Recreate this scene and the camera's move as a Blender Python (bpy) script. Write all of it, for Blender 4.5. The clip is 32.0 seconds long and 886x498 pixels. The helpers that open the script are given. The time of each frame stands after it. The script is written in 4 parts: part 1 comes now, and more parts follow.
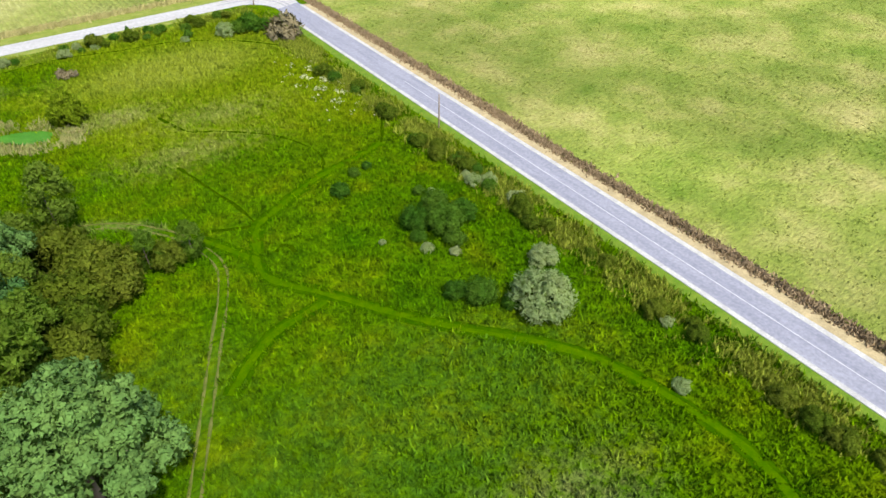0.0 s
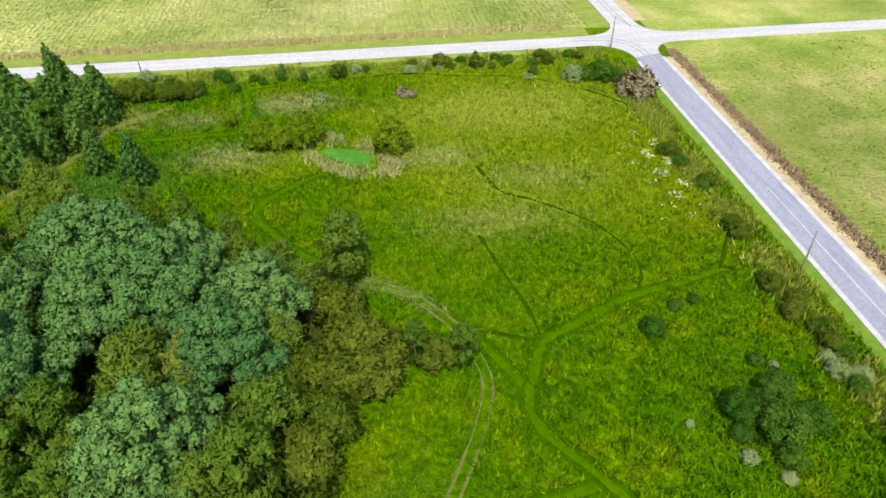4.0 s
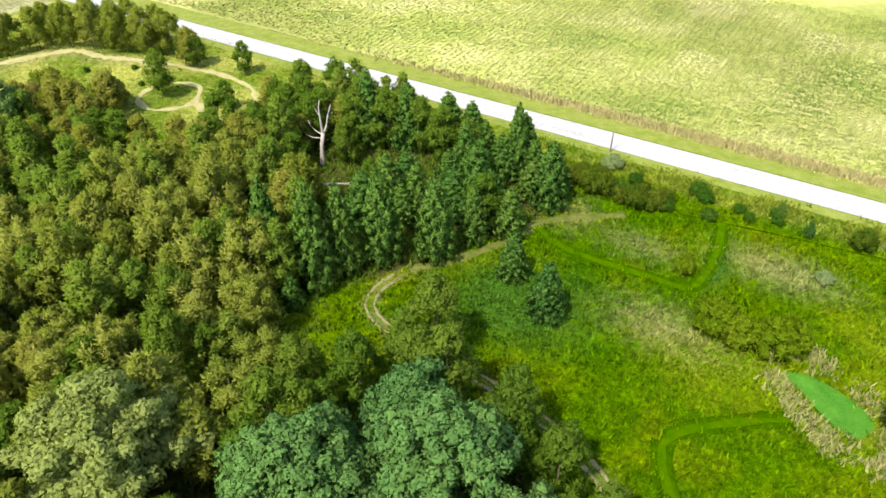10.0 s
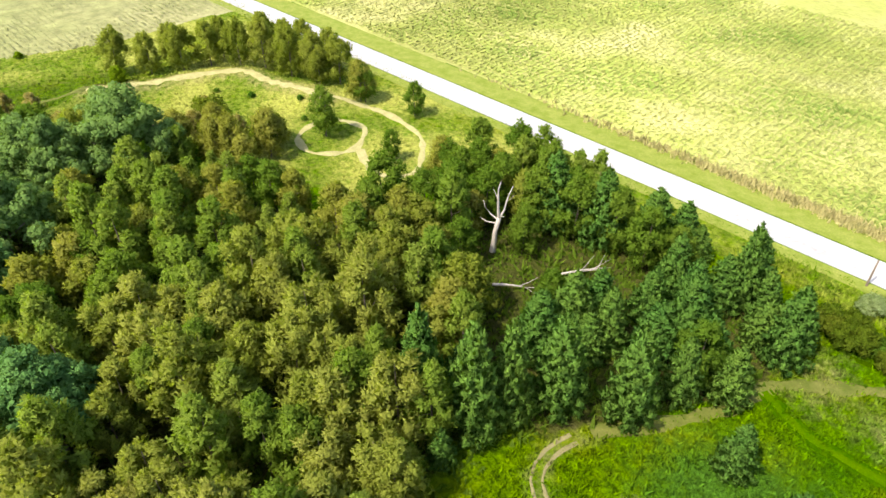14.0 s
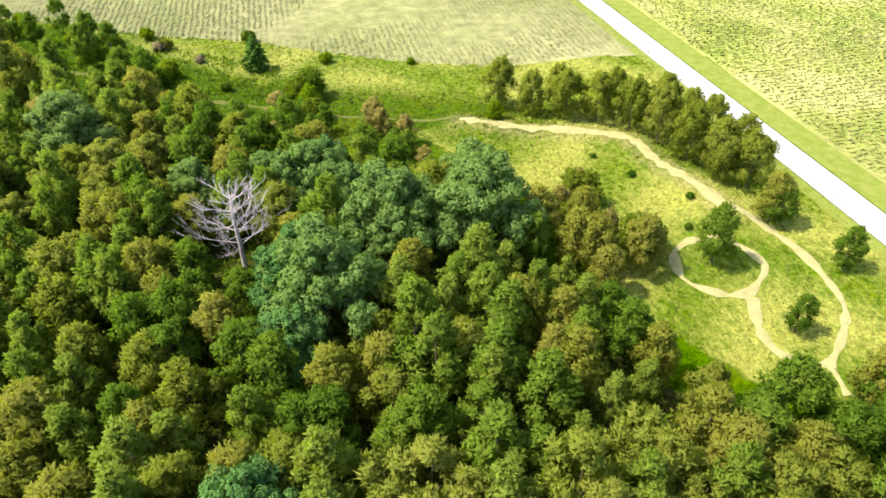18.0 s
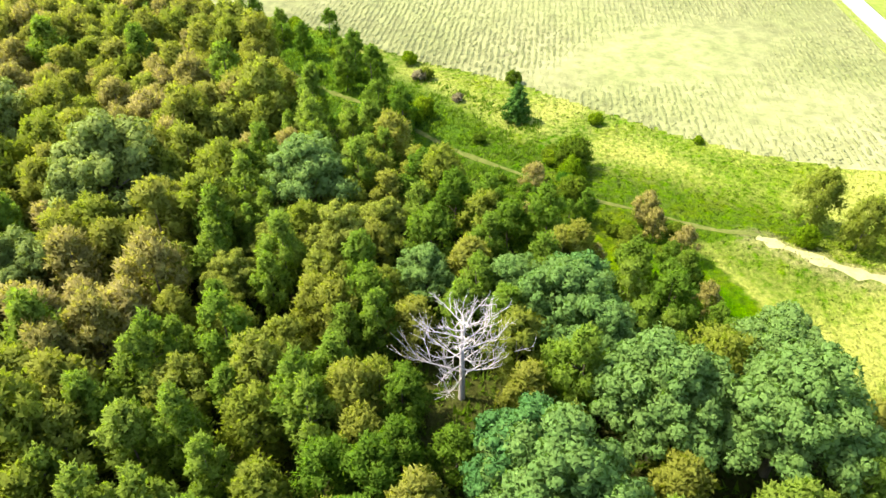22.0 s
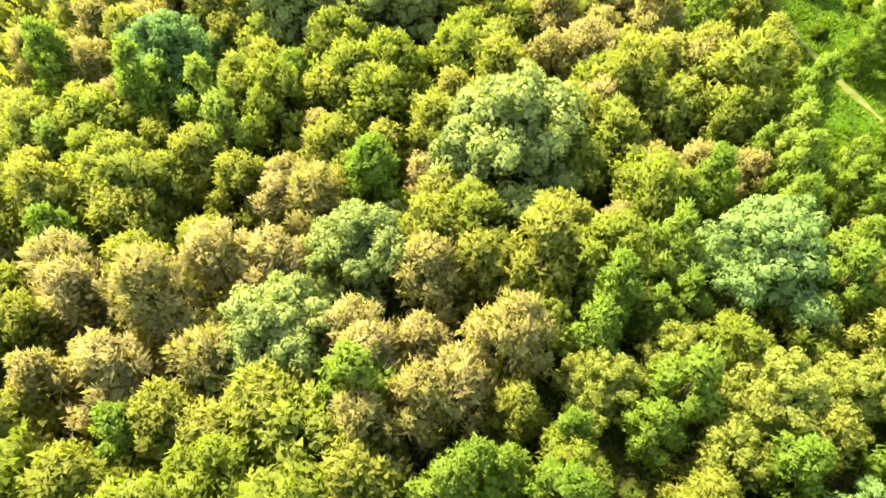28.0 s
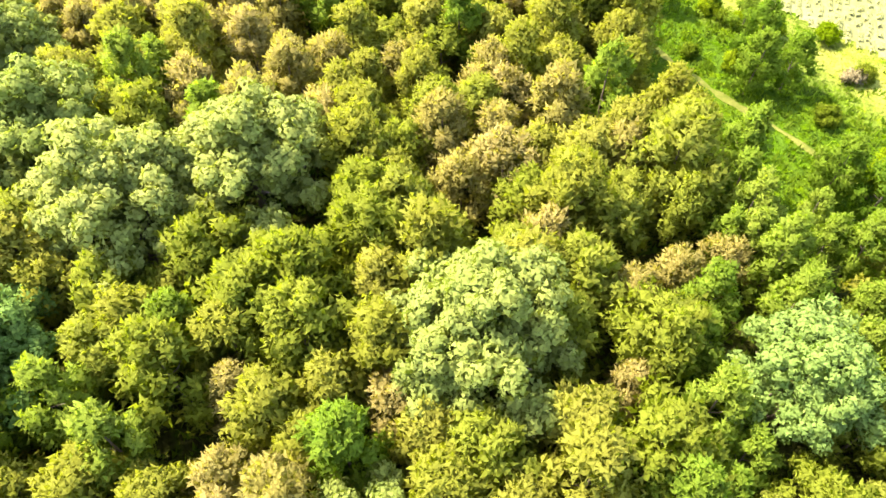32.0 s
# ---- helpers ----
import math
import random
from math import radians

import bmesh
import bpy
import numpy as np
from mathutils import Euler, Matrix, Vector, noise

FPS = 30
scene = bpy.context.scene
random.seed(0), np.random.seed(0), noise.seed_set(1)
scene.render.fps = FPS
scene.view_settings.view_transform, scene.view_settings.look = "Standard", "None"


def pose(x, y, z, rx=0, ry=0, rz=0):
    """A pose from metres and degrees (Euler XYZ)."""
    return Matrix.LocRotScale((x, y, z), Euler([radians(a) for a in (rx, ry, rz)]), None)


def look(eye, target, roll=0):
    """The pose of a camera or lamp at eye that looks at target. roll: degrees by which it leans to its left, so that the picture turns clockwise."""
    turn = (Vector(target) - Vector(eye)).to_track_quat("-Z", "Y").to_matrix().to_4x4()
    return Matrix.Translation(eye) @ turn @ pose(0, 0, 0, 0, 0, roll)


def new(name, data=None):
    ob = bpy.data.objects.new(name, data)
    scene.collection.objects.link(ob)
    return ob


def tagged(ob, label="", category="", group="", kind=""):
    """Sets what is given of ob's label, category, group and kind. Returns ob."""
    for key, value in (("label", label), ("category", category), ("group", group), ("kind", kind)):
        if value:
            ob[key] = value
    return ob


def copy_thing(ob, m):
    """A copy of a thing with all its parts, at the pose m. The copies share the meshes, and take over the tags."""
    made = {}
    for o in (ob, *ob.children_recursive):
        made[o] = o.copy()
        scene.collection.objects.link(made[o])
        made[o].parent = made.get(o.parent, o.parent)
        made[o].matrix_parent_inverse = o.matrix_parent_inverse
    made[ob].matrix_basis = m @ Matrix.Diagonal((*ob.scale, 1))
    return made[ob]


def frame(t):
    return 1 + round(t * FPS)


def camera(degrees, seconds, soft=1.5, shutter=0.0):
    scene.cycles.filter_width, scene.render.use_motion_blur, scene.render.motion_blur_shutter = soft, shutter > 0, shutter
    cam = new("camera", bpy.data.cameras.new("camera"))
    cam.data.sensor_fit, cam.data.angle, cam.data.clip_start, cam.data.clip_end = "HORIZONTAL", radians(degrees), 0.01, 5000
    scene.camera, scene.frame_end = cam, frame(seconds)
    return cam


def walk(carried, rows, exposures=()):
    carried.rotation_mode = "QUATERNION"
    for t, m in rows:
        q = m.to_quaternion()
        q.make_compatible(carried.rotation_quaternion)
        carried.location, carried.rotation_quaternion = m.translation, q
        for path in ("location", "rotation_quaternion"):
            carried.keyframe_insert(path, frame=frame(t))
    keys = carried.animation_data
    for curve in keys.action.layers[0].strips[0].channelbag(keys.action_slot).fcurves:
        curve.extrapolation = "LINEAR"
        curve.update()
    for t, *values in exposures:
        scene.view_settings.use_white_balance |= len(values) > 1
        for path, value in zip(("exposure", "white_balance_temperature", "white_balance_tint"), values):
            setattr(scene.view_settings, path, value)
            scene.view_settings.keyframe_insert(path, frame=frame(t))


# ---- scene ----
cam = camera(65.4, 32.0, soft=1.5)
METRES, EYE, TILT, LEAN, TURN = 244.2, 63.6, -1.9, 2.9, -37.9
ROWS = [
    (0.0, 0.0, 0.0, 0.0, 2.29, -36.1, -3.14),
    (0.5, -0.0025, 0.0117, 0.001, 2.26, -36.09, -3.09),
    (1.0, -0.0057, 0.024, 0.0024, 2.24, -36.11, -2.99),
    (1.5, -0.0105, 0.0363, 0.0038, 2.63, -36.1, -2.97),
    (2.0, -0.0172, 0.0489, 0.0045, 7.07, -36.24, -3.21),
    (2.5, -0.0231, 0.0618, 0.005, 13.42, -36.54, -3.39),
    (3.0, -0.0301, 0.0748, 0.0051, 19.74, -36.87, -3.54),
    (3.5, -0.0377, 0.0878, 0.0057, 26.13, -37.27, -3.59),
    (5.5, -0.0757, 0.1337, 0.009, 35.73, -37.85, -3.58),
    (6.0, -0.0872, 0.1437, 0.0097, 37.72, -38.0, -3.55),
    (6.5, -0.0992, 0.1531, 0.0103, 39.75, -38.16, -3.5),
    (7.0, -0.1118, 0.1617, 0.0104, 42.01, -38.28, -3.46),
    (7.5, -0.1248, 0.1698, 0.0107, 44.98, -38.48, -3.42),
    (8.0, -0.1384, 0.1778, 0.0104, 49.99, -38.78, -3.34),
    (8.5, -0.1522, 0.1851, 0.0102, 55.13, -39.1, -3.23),
    (9.0, -0.1666, 0.1918, 0.0101, 60.27, -39.46, -3.06),
    (9.5, -0.1812, 0.1973, 0.0097, 65.37, -39.73, -2.91),
    (10.0, -0.1962, 0.2018, 0.0091, 70.56, -39.99, -2.75),
    (10.5, -0.2116, 0.2056, 0.0087, 75.78, -40.3, -2.51),
    (11.0, -0.2266, 0.2081, 0.008, 80.59, -40.49, -2.3),
    (11.5, -0.2415, 0.2099, 0.0074, 81.57, -40.56, -2.19),
    (12.0, -0.2563, 0.21, 0.0066, 81.51, -40.56, -2.17),
    (12.5, -0.2712, 0.2093, 0.0056, 81.45, -40.58, -2.1),
    (13.0, -0.286, 0.2074, 0.0046, 81.68, -40.58, -2.05),
    (13.5, -0.3009, 0.2049, 0.0036, 82.81, -40.63, -1.99),
    (15.5, -0.3609, 0.1888, 0.0005, 92.77, -40.98, -1.61),
    (16.0, -0.3757, 0.1833, -0.0008, 98.98, -41.09, -1.36),
    (16.5, -0.3906, 0.1779, -0.0019, 105.27, -41.21, -1.0),
    (17.0, -0.4047, 0.1719, -0.0026, 106.59, -41.27, -0.9),
    (17.5, -0.4315, 0.156, -0.0046, 110.78, -41.32, -0.65),
    (18.0, -0.4453, 0.1463, -0.0059, 114.81, -41.35, -0.46),
    (18.5, -0.4576, 0.1366, -0.0062, 118.65, -41.42, -0.25),
    (19.0, -0.4696, 0.1262, -0.007, 122.51, -41.43, -0.04),
    (19.5, -0.4806, 0.1153, -0.008, 126.33, -41.37, 0.16),
    (20.0, -0.4911, 0.1036, -0.009, 130.12, -41.3, 0.35),
    (20.5, -0.5011, 0.0916, -0.0093, 133.94, -41.3, 0.58),
    (21.0, -0.5106, 0.0798, -0.0099, 135.55, -41.27, 0.72),
    (21.5, -0.5188, 0.0667, -0.0101, 135.52, -41.31, 0.73),
    (22.0, -0.5264, 0.0534, -0.0105, 135.47, -41.34, 0.75),
    (22.5, -0.5334, 0.0396, -0.0111, 135.92, -41.33, 0.77),
    (23.0, -0.539, 0.0248, -0.0117, 140.37, -41.23, 0.94),
    (23.5, -0.5457, 0.0108, -0.0128, 145.66, -41.07, 1.27),
    (24.0, -0.5516, -0.0035, -0.0138, 147.72, -41.0, 1.42),
    (24.5, -0.5552, -0.0185, -0.0141, 151.29, -40.87, 1.5),
    (25.0, -0.5592, -0.0338, -0.0155, 157.02, -40.64, 1.74),
    (25.5, -0.562, -0.0498, -0.0159, 162.5, -39.88, 1.91),
    (26.0, -0.5642, -0.0654, -0.0167, 167.6, -37.18, 2.1),
    (26.5, -0.5648, -0.0766, -0.0201, 169.54, -44.45, 2.16),
    (28.5, -0.5639, -0.1392, -0.0199, 169.35, -55.54, 2.42),
    (29.0, -0.5618, -0.1532, -0.0197, 152.48, -56.34, 1.87),
    (29.5, -0.5577, -0.1689, -0.0194, 147.04, -56.56, 1.42),
    (30.0, -0.5558, -0.1841, -0.0193, 147.01, -56.6, 1.48),
    (30.5, -0.5542, -0.1993, -0.0192, 147.02, -56.6, 1.49),
    (31.0, -0.5533, -0.2145, -0.0192, 147.04, -56.6, 1.55),
    (31.5, -0.5525, -0.2296, -0.0193, 147.03, -56.59, 1.57),
    (32.0, -0.5519, -0.2544, -0.019, 147.16, -56.65, 1.56),
]
EXPOSURES = [(0.0, 1.45, 6650, 9), (6.0, 1.45, 6650, 9), (9.0, 1.58, 6750, 10), (11.0, 1.82, 6950, 11), (13.0, 1.86, 7050, 11), (16.0, 1.85, 7300, 13), (19.0, 2.04, 7000, 10), (22.0, 2.38, 7050, 7), (25.0, 2.88, 7050, 9), (29.0, 3.2, 7800, 12), (32.0, 3.15, 7950, 12)]
walk(cam, [(t, pose(0, 0, EYE, TILT, LEAN, TURN) @ pose(METRES * x, METRES * y, METRES * z, 90 + pitch, roll, yaw)) for t, x, y, z, yaw, pitch, roll in ROWS], EXPOSURES)

# ---- light: a summer sun from the south, a little veiled ----
SUN_ELEVATION, SUN_AZIMUTH = 56.0, 185.0      # azimuth clockwise from +y (north)
world = bpy.data.worlds.new("summer_sky")
scene.world = world
world.use_nodes = True
wn = world.node_tree.nodes
sky = wn.new("ShaderNodeTexSky")
sky.sky_type = 'NISHITA'
sky.sun_disc = False
sky.sun_elevation = radians(SUN_ELEVATION)
sky.sun_rotation = radians(SUN_AZIMUTH)
sky.dust_density = 2.0
world.node_tree.links.new(sky.outputs[0], wn["Background"].inputs[0])
wn["Background"].inputs[1].default_value = 0.125
sun_data = bpy.data.lights.new("sun", 'SUN')
sun_data.energy, sun_data.angle, sun_data.color = 2.55, radians(2.0), (1.0, 0.95, 0.84)
sun = new("sun", sun_data)
az, el = radians(SUN_AZIMUTH), radians(SUN_ELEVATION)
sun.matrix_world = look((300 * math.sin(az) * math.cos(el), 300 * math.cos(az) * math.cos(el), 300 * math.sin(el)), (0, 0, 0))


# ---- materials ----
class Nodes:
    """Short hand for one node material."""

    def __init__(self, name):
        self.mat = bpy.data.materials.new(name)
        self.mat.use_nodes = True
        self.tree = self.mat.node_tree
        self.bsdf = self.tree.nodes["Principled BSDF"]
        self.out = self.tree.nodes["Material Output"]
        self.coord = self.tree.nodes.new("ShaderNodeTexCoord")
        self.bsdf.inputs["Specular IOR Level"].default_value = 0.12

    def node(self, kind, **values):
        n = self.tree.nodes.new(kind)
        for key, value in values.items():
            n.inputs[key].default_value = value
        return n

    def link(self, a, b):
        self.tree.links.new(a, b)

    def noise(self, scale, detail=3.0, rough=0.55, stretch=None):
        n = self.node("ShaderNodeTexNoise", Scale=scale, Detail=detail, Roughness=rough)
        if stretch:
            m = self.node("ShaderNodeMapping", Scale=stretch)
            self.link(self.coord.outputs["Object"], m.inputs["Vector"])
            self.link(m.outputs[0], n.inputs["Vector"])
        else:
            self.link(self.coord.outputs["Object"], n.inputs["Vector"])
        return n.outputs["Fac"]

    def ramp(self, fac, *stops):
        r = self.tree.nodes.new("ShaderNodeValToRGB")
        els = r.color_ramp.elements
        for i, (p, c) in enumerate(stops):
            e = els[i] if i < 2 else els.new(p)
            e.position, e.color = p, (*c, 1) if len(c) == 3 else c
        self.link(fac, r.inputs["Fac"])
        return r.outputs["Color"]

    def mix(self, fac, a, b, mode='MIX'):
        m = self.tree.nodes.new("ShaderNodeMix")
        m.data_type, m.blend_type = 'RGBA', mode
        for socket, value in ((m.inputs[0], fac), (m.inputs[6], a), (m.inputs[7], b)):
            if isinstance(value, (int, float)):
                socket.default_value = value
            elif isinstance(value, tuple):
                socket.default_value = (*value, 1)
            else:
                self.link(value, socket)
        return m.outputs[2]

    def bump(self, height, strength, distance):
        b = self.node("ShaderNodeBump", Strength=strength, Distance=distance)
        self.link(height, b.inputs["Height"])
        self.link(b.outputs[0], self.bsdf.inputs["Normal"])

    def done(self, color, rough=0.85):
        self.link(color, self.bsdf.inputs["Base Color"])
        self.bsdf.inputs["Roughness"].default_value = rough
        return self.mat


def grey(n):
    return (n, n, n)


def leaf_material(name, low, mid, high, vary=0.35, glow=0.56, cut=5.5, grain=0.35):
    """Foliage: a colour of its own for each tree, and a little for each spray; light shines through."""
    n = Nodes(name)
    info = n.tree.nodes.new("ShaderNodeObjectInfo")
    geo = n.tree.nodes.new("ShaderNodeNewGeometry")
    tree_tone = n.ramp(info.outputs["Random"], (0.0, low), (1.0, high), (0.5, mid))
    patch = n.ramp(n.noise(0.55, 2.0), (0.3, low), (0.7, high))
    base = n.mix(0.35, tree_tone, patch)
    spray = n.ramp(geo.outputs["Random Per Island"], (0.0, grey(1 - vary)), (1.0, grey(1 + vary)))
    base = n.mix(1.0, base, spray, 'MULTIPLY')
    fine = n.noise(cut, 2.0, 0.6)
    base = n.mix(grain, base, n.ramp(fine, (0.35, grey(0.55)), (0.7, grey(1.5))), 'MULTIPLY')
    n.link(base, n.bsdf.inputs["Base Color"])
    n.bsdf.inputs["Specular IOR Level"].default_value = 0.05
    n.bsdf.inputs["Roughness"].default_value = 0.75
    thin = n.tree.nodes.new("ShaderNodeBsdfTranslucent")
    warm = n.mix(1.0, base, (1.1, 1.2, 0.5), 'MULTIPLY')
    n.link(warm, thin.inputs["Color"])
    both = n.node("ShaderNodeMixShader", Fac=glow)
    n.link(n.bsdf.outputs[0], both.inputs[1])
    n.link(thin.outputs[0], both.inputs[2])
    # each spray is ragged: single leaves with gaps between them
    gaps = n.node("ShaderNodeMixShader")
    clear = n.tree.nodes.new("ShaderNodeBsdfTransparent")
    n.link(n.ramp(fine, (0.33, grey(0.0)), (0.39, grey(1.0))), gaps.inputs["Fac"])
    n.link(clear.outputs[0], gaps.inputs[1])
    n.link(both.outputs[0], gaps.inputs[2])
    n.link(gaps.outputs[0], n.out.inputs["Surface"])
    return n.mat


def meadow_tone(n):
    """The meadow's colours, by place: fresh and yellow-green, olive, ripe and reddish patches."""
    big = n.noise(0.022, 3.0, 0.6)
    mid = n.noise(0.11, 4.0, 0.6)
    lump = n.noise(0.38, 3.0, 0.6)
    fine = n.noise(1.1, 3.0, 0.65)
    a = n.ramp(big, (0.3, (0.024, 0.088, 0.0)), (0.48, (0.055, 0.122, 0.0)), (0.72, (0.105, 0.15, 0.001)))
    b = n.ramp(mid, (0.3, (0.016, 0.08, 0.0)), (0.5, (0.052, 0.122, 0.0)), (0.66, (0.105, 0.142, 0.002)), (0.8, (0.15, 0.115, 0.01)))
    c = n.mix(0.5, a, b)
    c = n.mix(0.6, c, n.ramp(lump, (0.3, (0.5, 0.62, 0.55)), (0.7, (1.45, 1.32, 1.2))), 'MULTIPLY')
    return n.mix(0.6, c, n.ramp(fine, (0.3, (0.28, 0.36, 0.3)), (0.7, (1.7, 1.55, 1.3))), 'MULTIPLY')


def zoned_tone(n):
    c = meadow_tone(n)
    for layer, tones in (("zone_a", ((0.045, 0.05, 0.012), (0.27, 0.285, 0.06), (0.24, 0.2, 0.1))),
                         ("zone_b", ((0.135, 0.182, 0.004), (0.2, 0.2, 0.075), (0.04, 0.105, 0.009)))):
        attr = n.tree.nodes.new("ShaderNodeAttribute")
        attr.attribute_name = layer
        split = n.tree.nodes.new("ShaderNodeSeparateColor")
        n.link(attr.outputs["Color"], split.inputs[0])
        rag = n.noise(0.7, 4.0, 0.65)
        for i, tone in enumerate(tones):
            f = n.node("ShaderNodeMath")
            f.operation = 'MULTIPLY_ADD'
            n.link(rag, f.inputs[0])
            f.inputs[1].default_value = 3.0
            f.inputs[2].default_value = -1.5
            g = n.node("ShaderNodeMath")
            g.operation = 'ADD'
            g.use_clamp = True
            n.link(split.outputs[i], g.inputs[0])
            n.link(f.outputs[0], g.inputs[1])
            h = n.node("ShaderNodeMath")
            h.operation = 'MULTIPLY'
            h.use_clamp = True
            n.link(g.outputs[0], h.inputs[0])
            n.link(split.outputs[i], h.inputs[1])
            grain = n.ramp(n.noise(1.7, 4.0), (0.3, tuple(v * 0.7 for v in tone)), (0.7, tuple(v * 1.25 for v in tone)))
            c = n.mix(h.outputs[0], c, grain)
    return c


def ground_material():
    n = Nodes("meadow_ground")
    n.bump(n.noise(1.1, 5.0, 0.7), 1.0, 0.9)
    n.bsdf.inputs["Specular IOR Level"].default_value = 0.02
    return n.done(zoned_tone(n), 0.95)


def grass_material(name="meadow_blades"):
    n = Nodes(name)
    geo = n.tree.nodes.new("ShaderNodeNewGeometry")
    c = n.mix(1.0, zoned_tone(n), n.ramp(geo.outputs["Random Per Island"], (0.0, grey(0.75)), (1.0, grey(1.35))), 'MULTIPLY')
    n.bsdf.inputs["Specular IOR Level"].default_value = 0.03
    return n.done(c, 0.9)


def field_material(name, tones, scale, rows=None, bump=0.5):
    n = Nodes(name)
    c = n.ramp(n.noise(scale, 4.0, 0.6), (0.3, tones[0]), (0.5, tones[1]), (0.72, tones[2]))
    big = n.ramp(n.noise(0.012, 2.0), (0.35, grey(0.8)), (0.65, grey(1.2)))
    c = n.mix(1.0, c, big, 'MULTIPLY')
    f = n.noise(1.3, 5.0, 0.7, rows)
    c = n.mix(0.8, c, n.ramp(f, (0.3, grey(0.5)), (0.7, grey(1.4))), 'MULTIPLY')
    n.bump(f, bump, 0.6)
    return n.done(c, 0.95)


def plain(name, a, b, scale, rough=0.85, bump=0.3, distance=0.05, stretch=None, gloss=0.12):
    n = Nodes(name)
    n.bsdf.inputs["Specular IOR Level"].default_value = gloss
    f = n.noise(scale, 4.0, 0.65, stretch)
    c = n.ramp(f, (0.3, a), (0.7, b))
    c = n.mix(0.4, c, n.ramp(n.noise(scale * 9, 3.0), (0.3, grey(0.6)), (0.7, grey(1.35))), 'MULTIPLY')
    n.bump(f, bump, distance)
    return n.done(c, rough)


M_GROUND = ground_material()
M_GRASS = grass_material()
M_HAY = field_material("hay_stubble", ((0.1, 0.158, 0.016), (0.185, 0.222, 0.042), (0.31, 0.29, 0.1)), 0.06, (0.6, 1.6, 1), 0.9)
M_CORN_SOIL = field_material("maize_floor", ((0.185, 0.215, 0.045), (0.25, 0.265, 0.075), (0.33, 0.315, 0.125)), 0.03, (0.3, 1.2, 1))
M_CORN = field_material("maize_leaf", ((0.115, 0.182, 0.026), (0.245, 0.282, 0.066), (0.45, 0.43, 0.195)), 0.035, (0.5, 0.16, 1), 0.2)
M_CROP = field_material("west_crop_floor", ((0.132, 0.148, 0.052), (0.165, 0.172, 0.072), (0.198, 0.192, 0.094)), 0.02, (0.2, 0.2, 1), 0.2)
M_CROP_ROW = plain("west_crop_leaf", (0.126, 0.145, 0.047), (0.172, 0.178, 0.075), 0.03, 0.7, 0.1)
M_MOWN = plain("mown_path", (0.022, 0.068, 0.0), (0.048, 0.096, 0.0), 0.7, 0.95, 0.6, 0.1, gloss=0.0)
M_LANE = plain("mown_lane", (0.012, 0.046, 0.0), (0.03, 0.07, 0.0), 0.9, 0.95, 0.6, 0.1, gloss=0.0)
M_TRAIL = plain("trodden_trail", (0.01, 0.03, 0.0), (0.028, 0.055, 0.0), 1.2, 0.95, 0.5, 0.1, gloss=0.0)
M_RUT = plain("wheel_rut", (0.05, 0.072, 0.008), (0.11, 0.115, 0.03), 0.5, 0.95, 0.5, 0.06)
M_TRACK = plain("sandy_track", (0.12, 0.115, 0.05), (0.19, 0.17, 0.085), 0.6, 0.95, 0.5, 0.06)
M_ASPHALT = plain("worn_asphalt", (0.15, 0.155, 0.195), (0.21, 0.215, 0.255), 0.25, 0.8, 0.2, 0.01, (3, 0.3, 1))
M_EDGE = plain("pale_road_edge", (0.25, 0.25, 0.25), (0.36, 0.36, 0.34), 0.5, 0.9, 0.3, 0.02)
M_LINE = plain("faded_line_paint", (0.27, 0.276, 0.3), (0.39, 0.39, 0.408), 0.7, 0.7, 0.1, 0.01)
M_CONCRETE = plain("chip_seal_road", (0.261, 0.259, 0.261), (0.333, 0.329, 0.329), 0.15, 0.85, 0.2, 0.01, (0.3, 3, 1))
M_SAND = plain("sandy_verge", (0.22, 0.18, 0.1), (0.34, 0.28, 0.16), 0.5, 0.95, 0.5, 0.1)
M_DUST = plain("trodden_sand", (0.22, 0.208, 0.085), (0.3, 0.28, 0.132), 0.6, 0.95, 0.5, 0.06)
M_VERGE = plain("verge_grass", (0.1, 0.14, 0.014), (0.18, 0.2, 0.045), 0.4, 0.95, 0.6, 0.2)
M_BANK = plain("road_bank_grass", (0.055, 0.115, 0.006), (0.11, 0.16, 0.016), 0.6, 0.95, 0.7, 0.2)
M_DRY = plain("dry_weeds", (0.15, 0.11, 0.06), (0.27, 0.2, 0.12), 0.6, 0.9, 0.6, 0.2)
M_REED = plain("dry_reed", (0.24, 0.23, 0.08), (0.36, 0.32, 0.14), 0.6, 0.9, 0.4, 0.1)
M_BARK = plain("grey_bark", (0.07, 0.055, 0.04), (0.17, 0.14, 0.1), 1.2, 0.9, 0.8, 0.06, (3, 3, 0.5))
M_PALE_WOOD = plain("bleached_deadwood", (0.24, 0.22, 0.19), (0.38, 0.35, 0.315), 1.0, 0.8, 0.6, 0.04, (2, 2, 0.5))
M_SNAG = plain("barkless_grey_branches", (0.3, 0.27, 0.265), (0.5, 0.455, 0.445), 1.4, 0.8, 0.5, 0.04)
M_POLE = plain("weathered_pole", (0.12, 0.09, 0.07), (0.2, 0.16, 0.12), 2.0, 0.85, 0.4, 0.02, (4, 4, 0.5))
M_DUCKWEED = plain("duckweed", (0.026, 0.11, 0.006), (0.052, 0.155, 0.014), 0.35, 0.6, 0.15, 0.02, gloss=0.1)

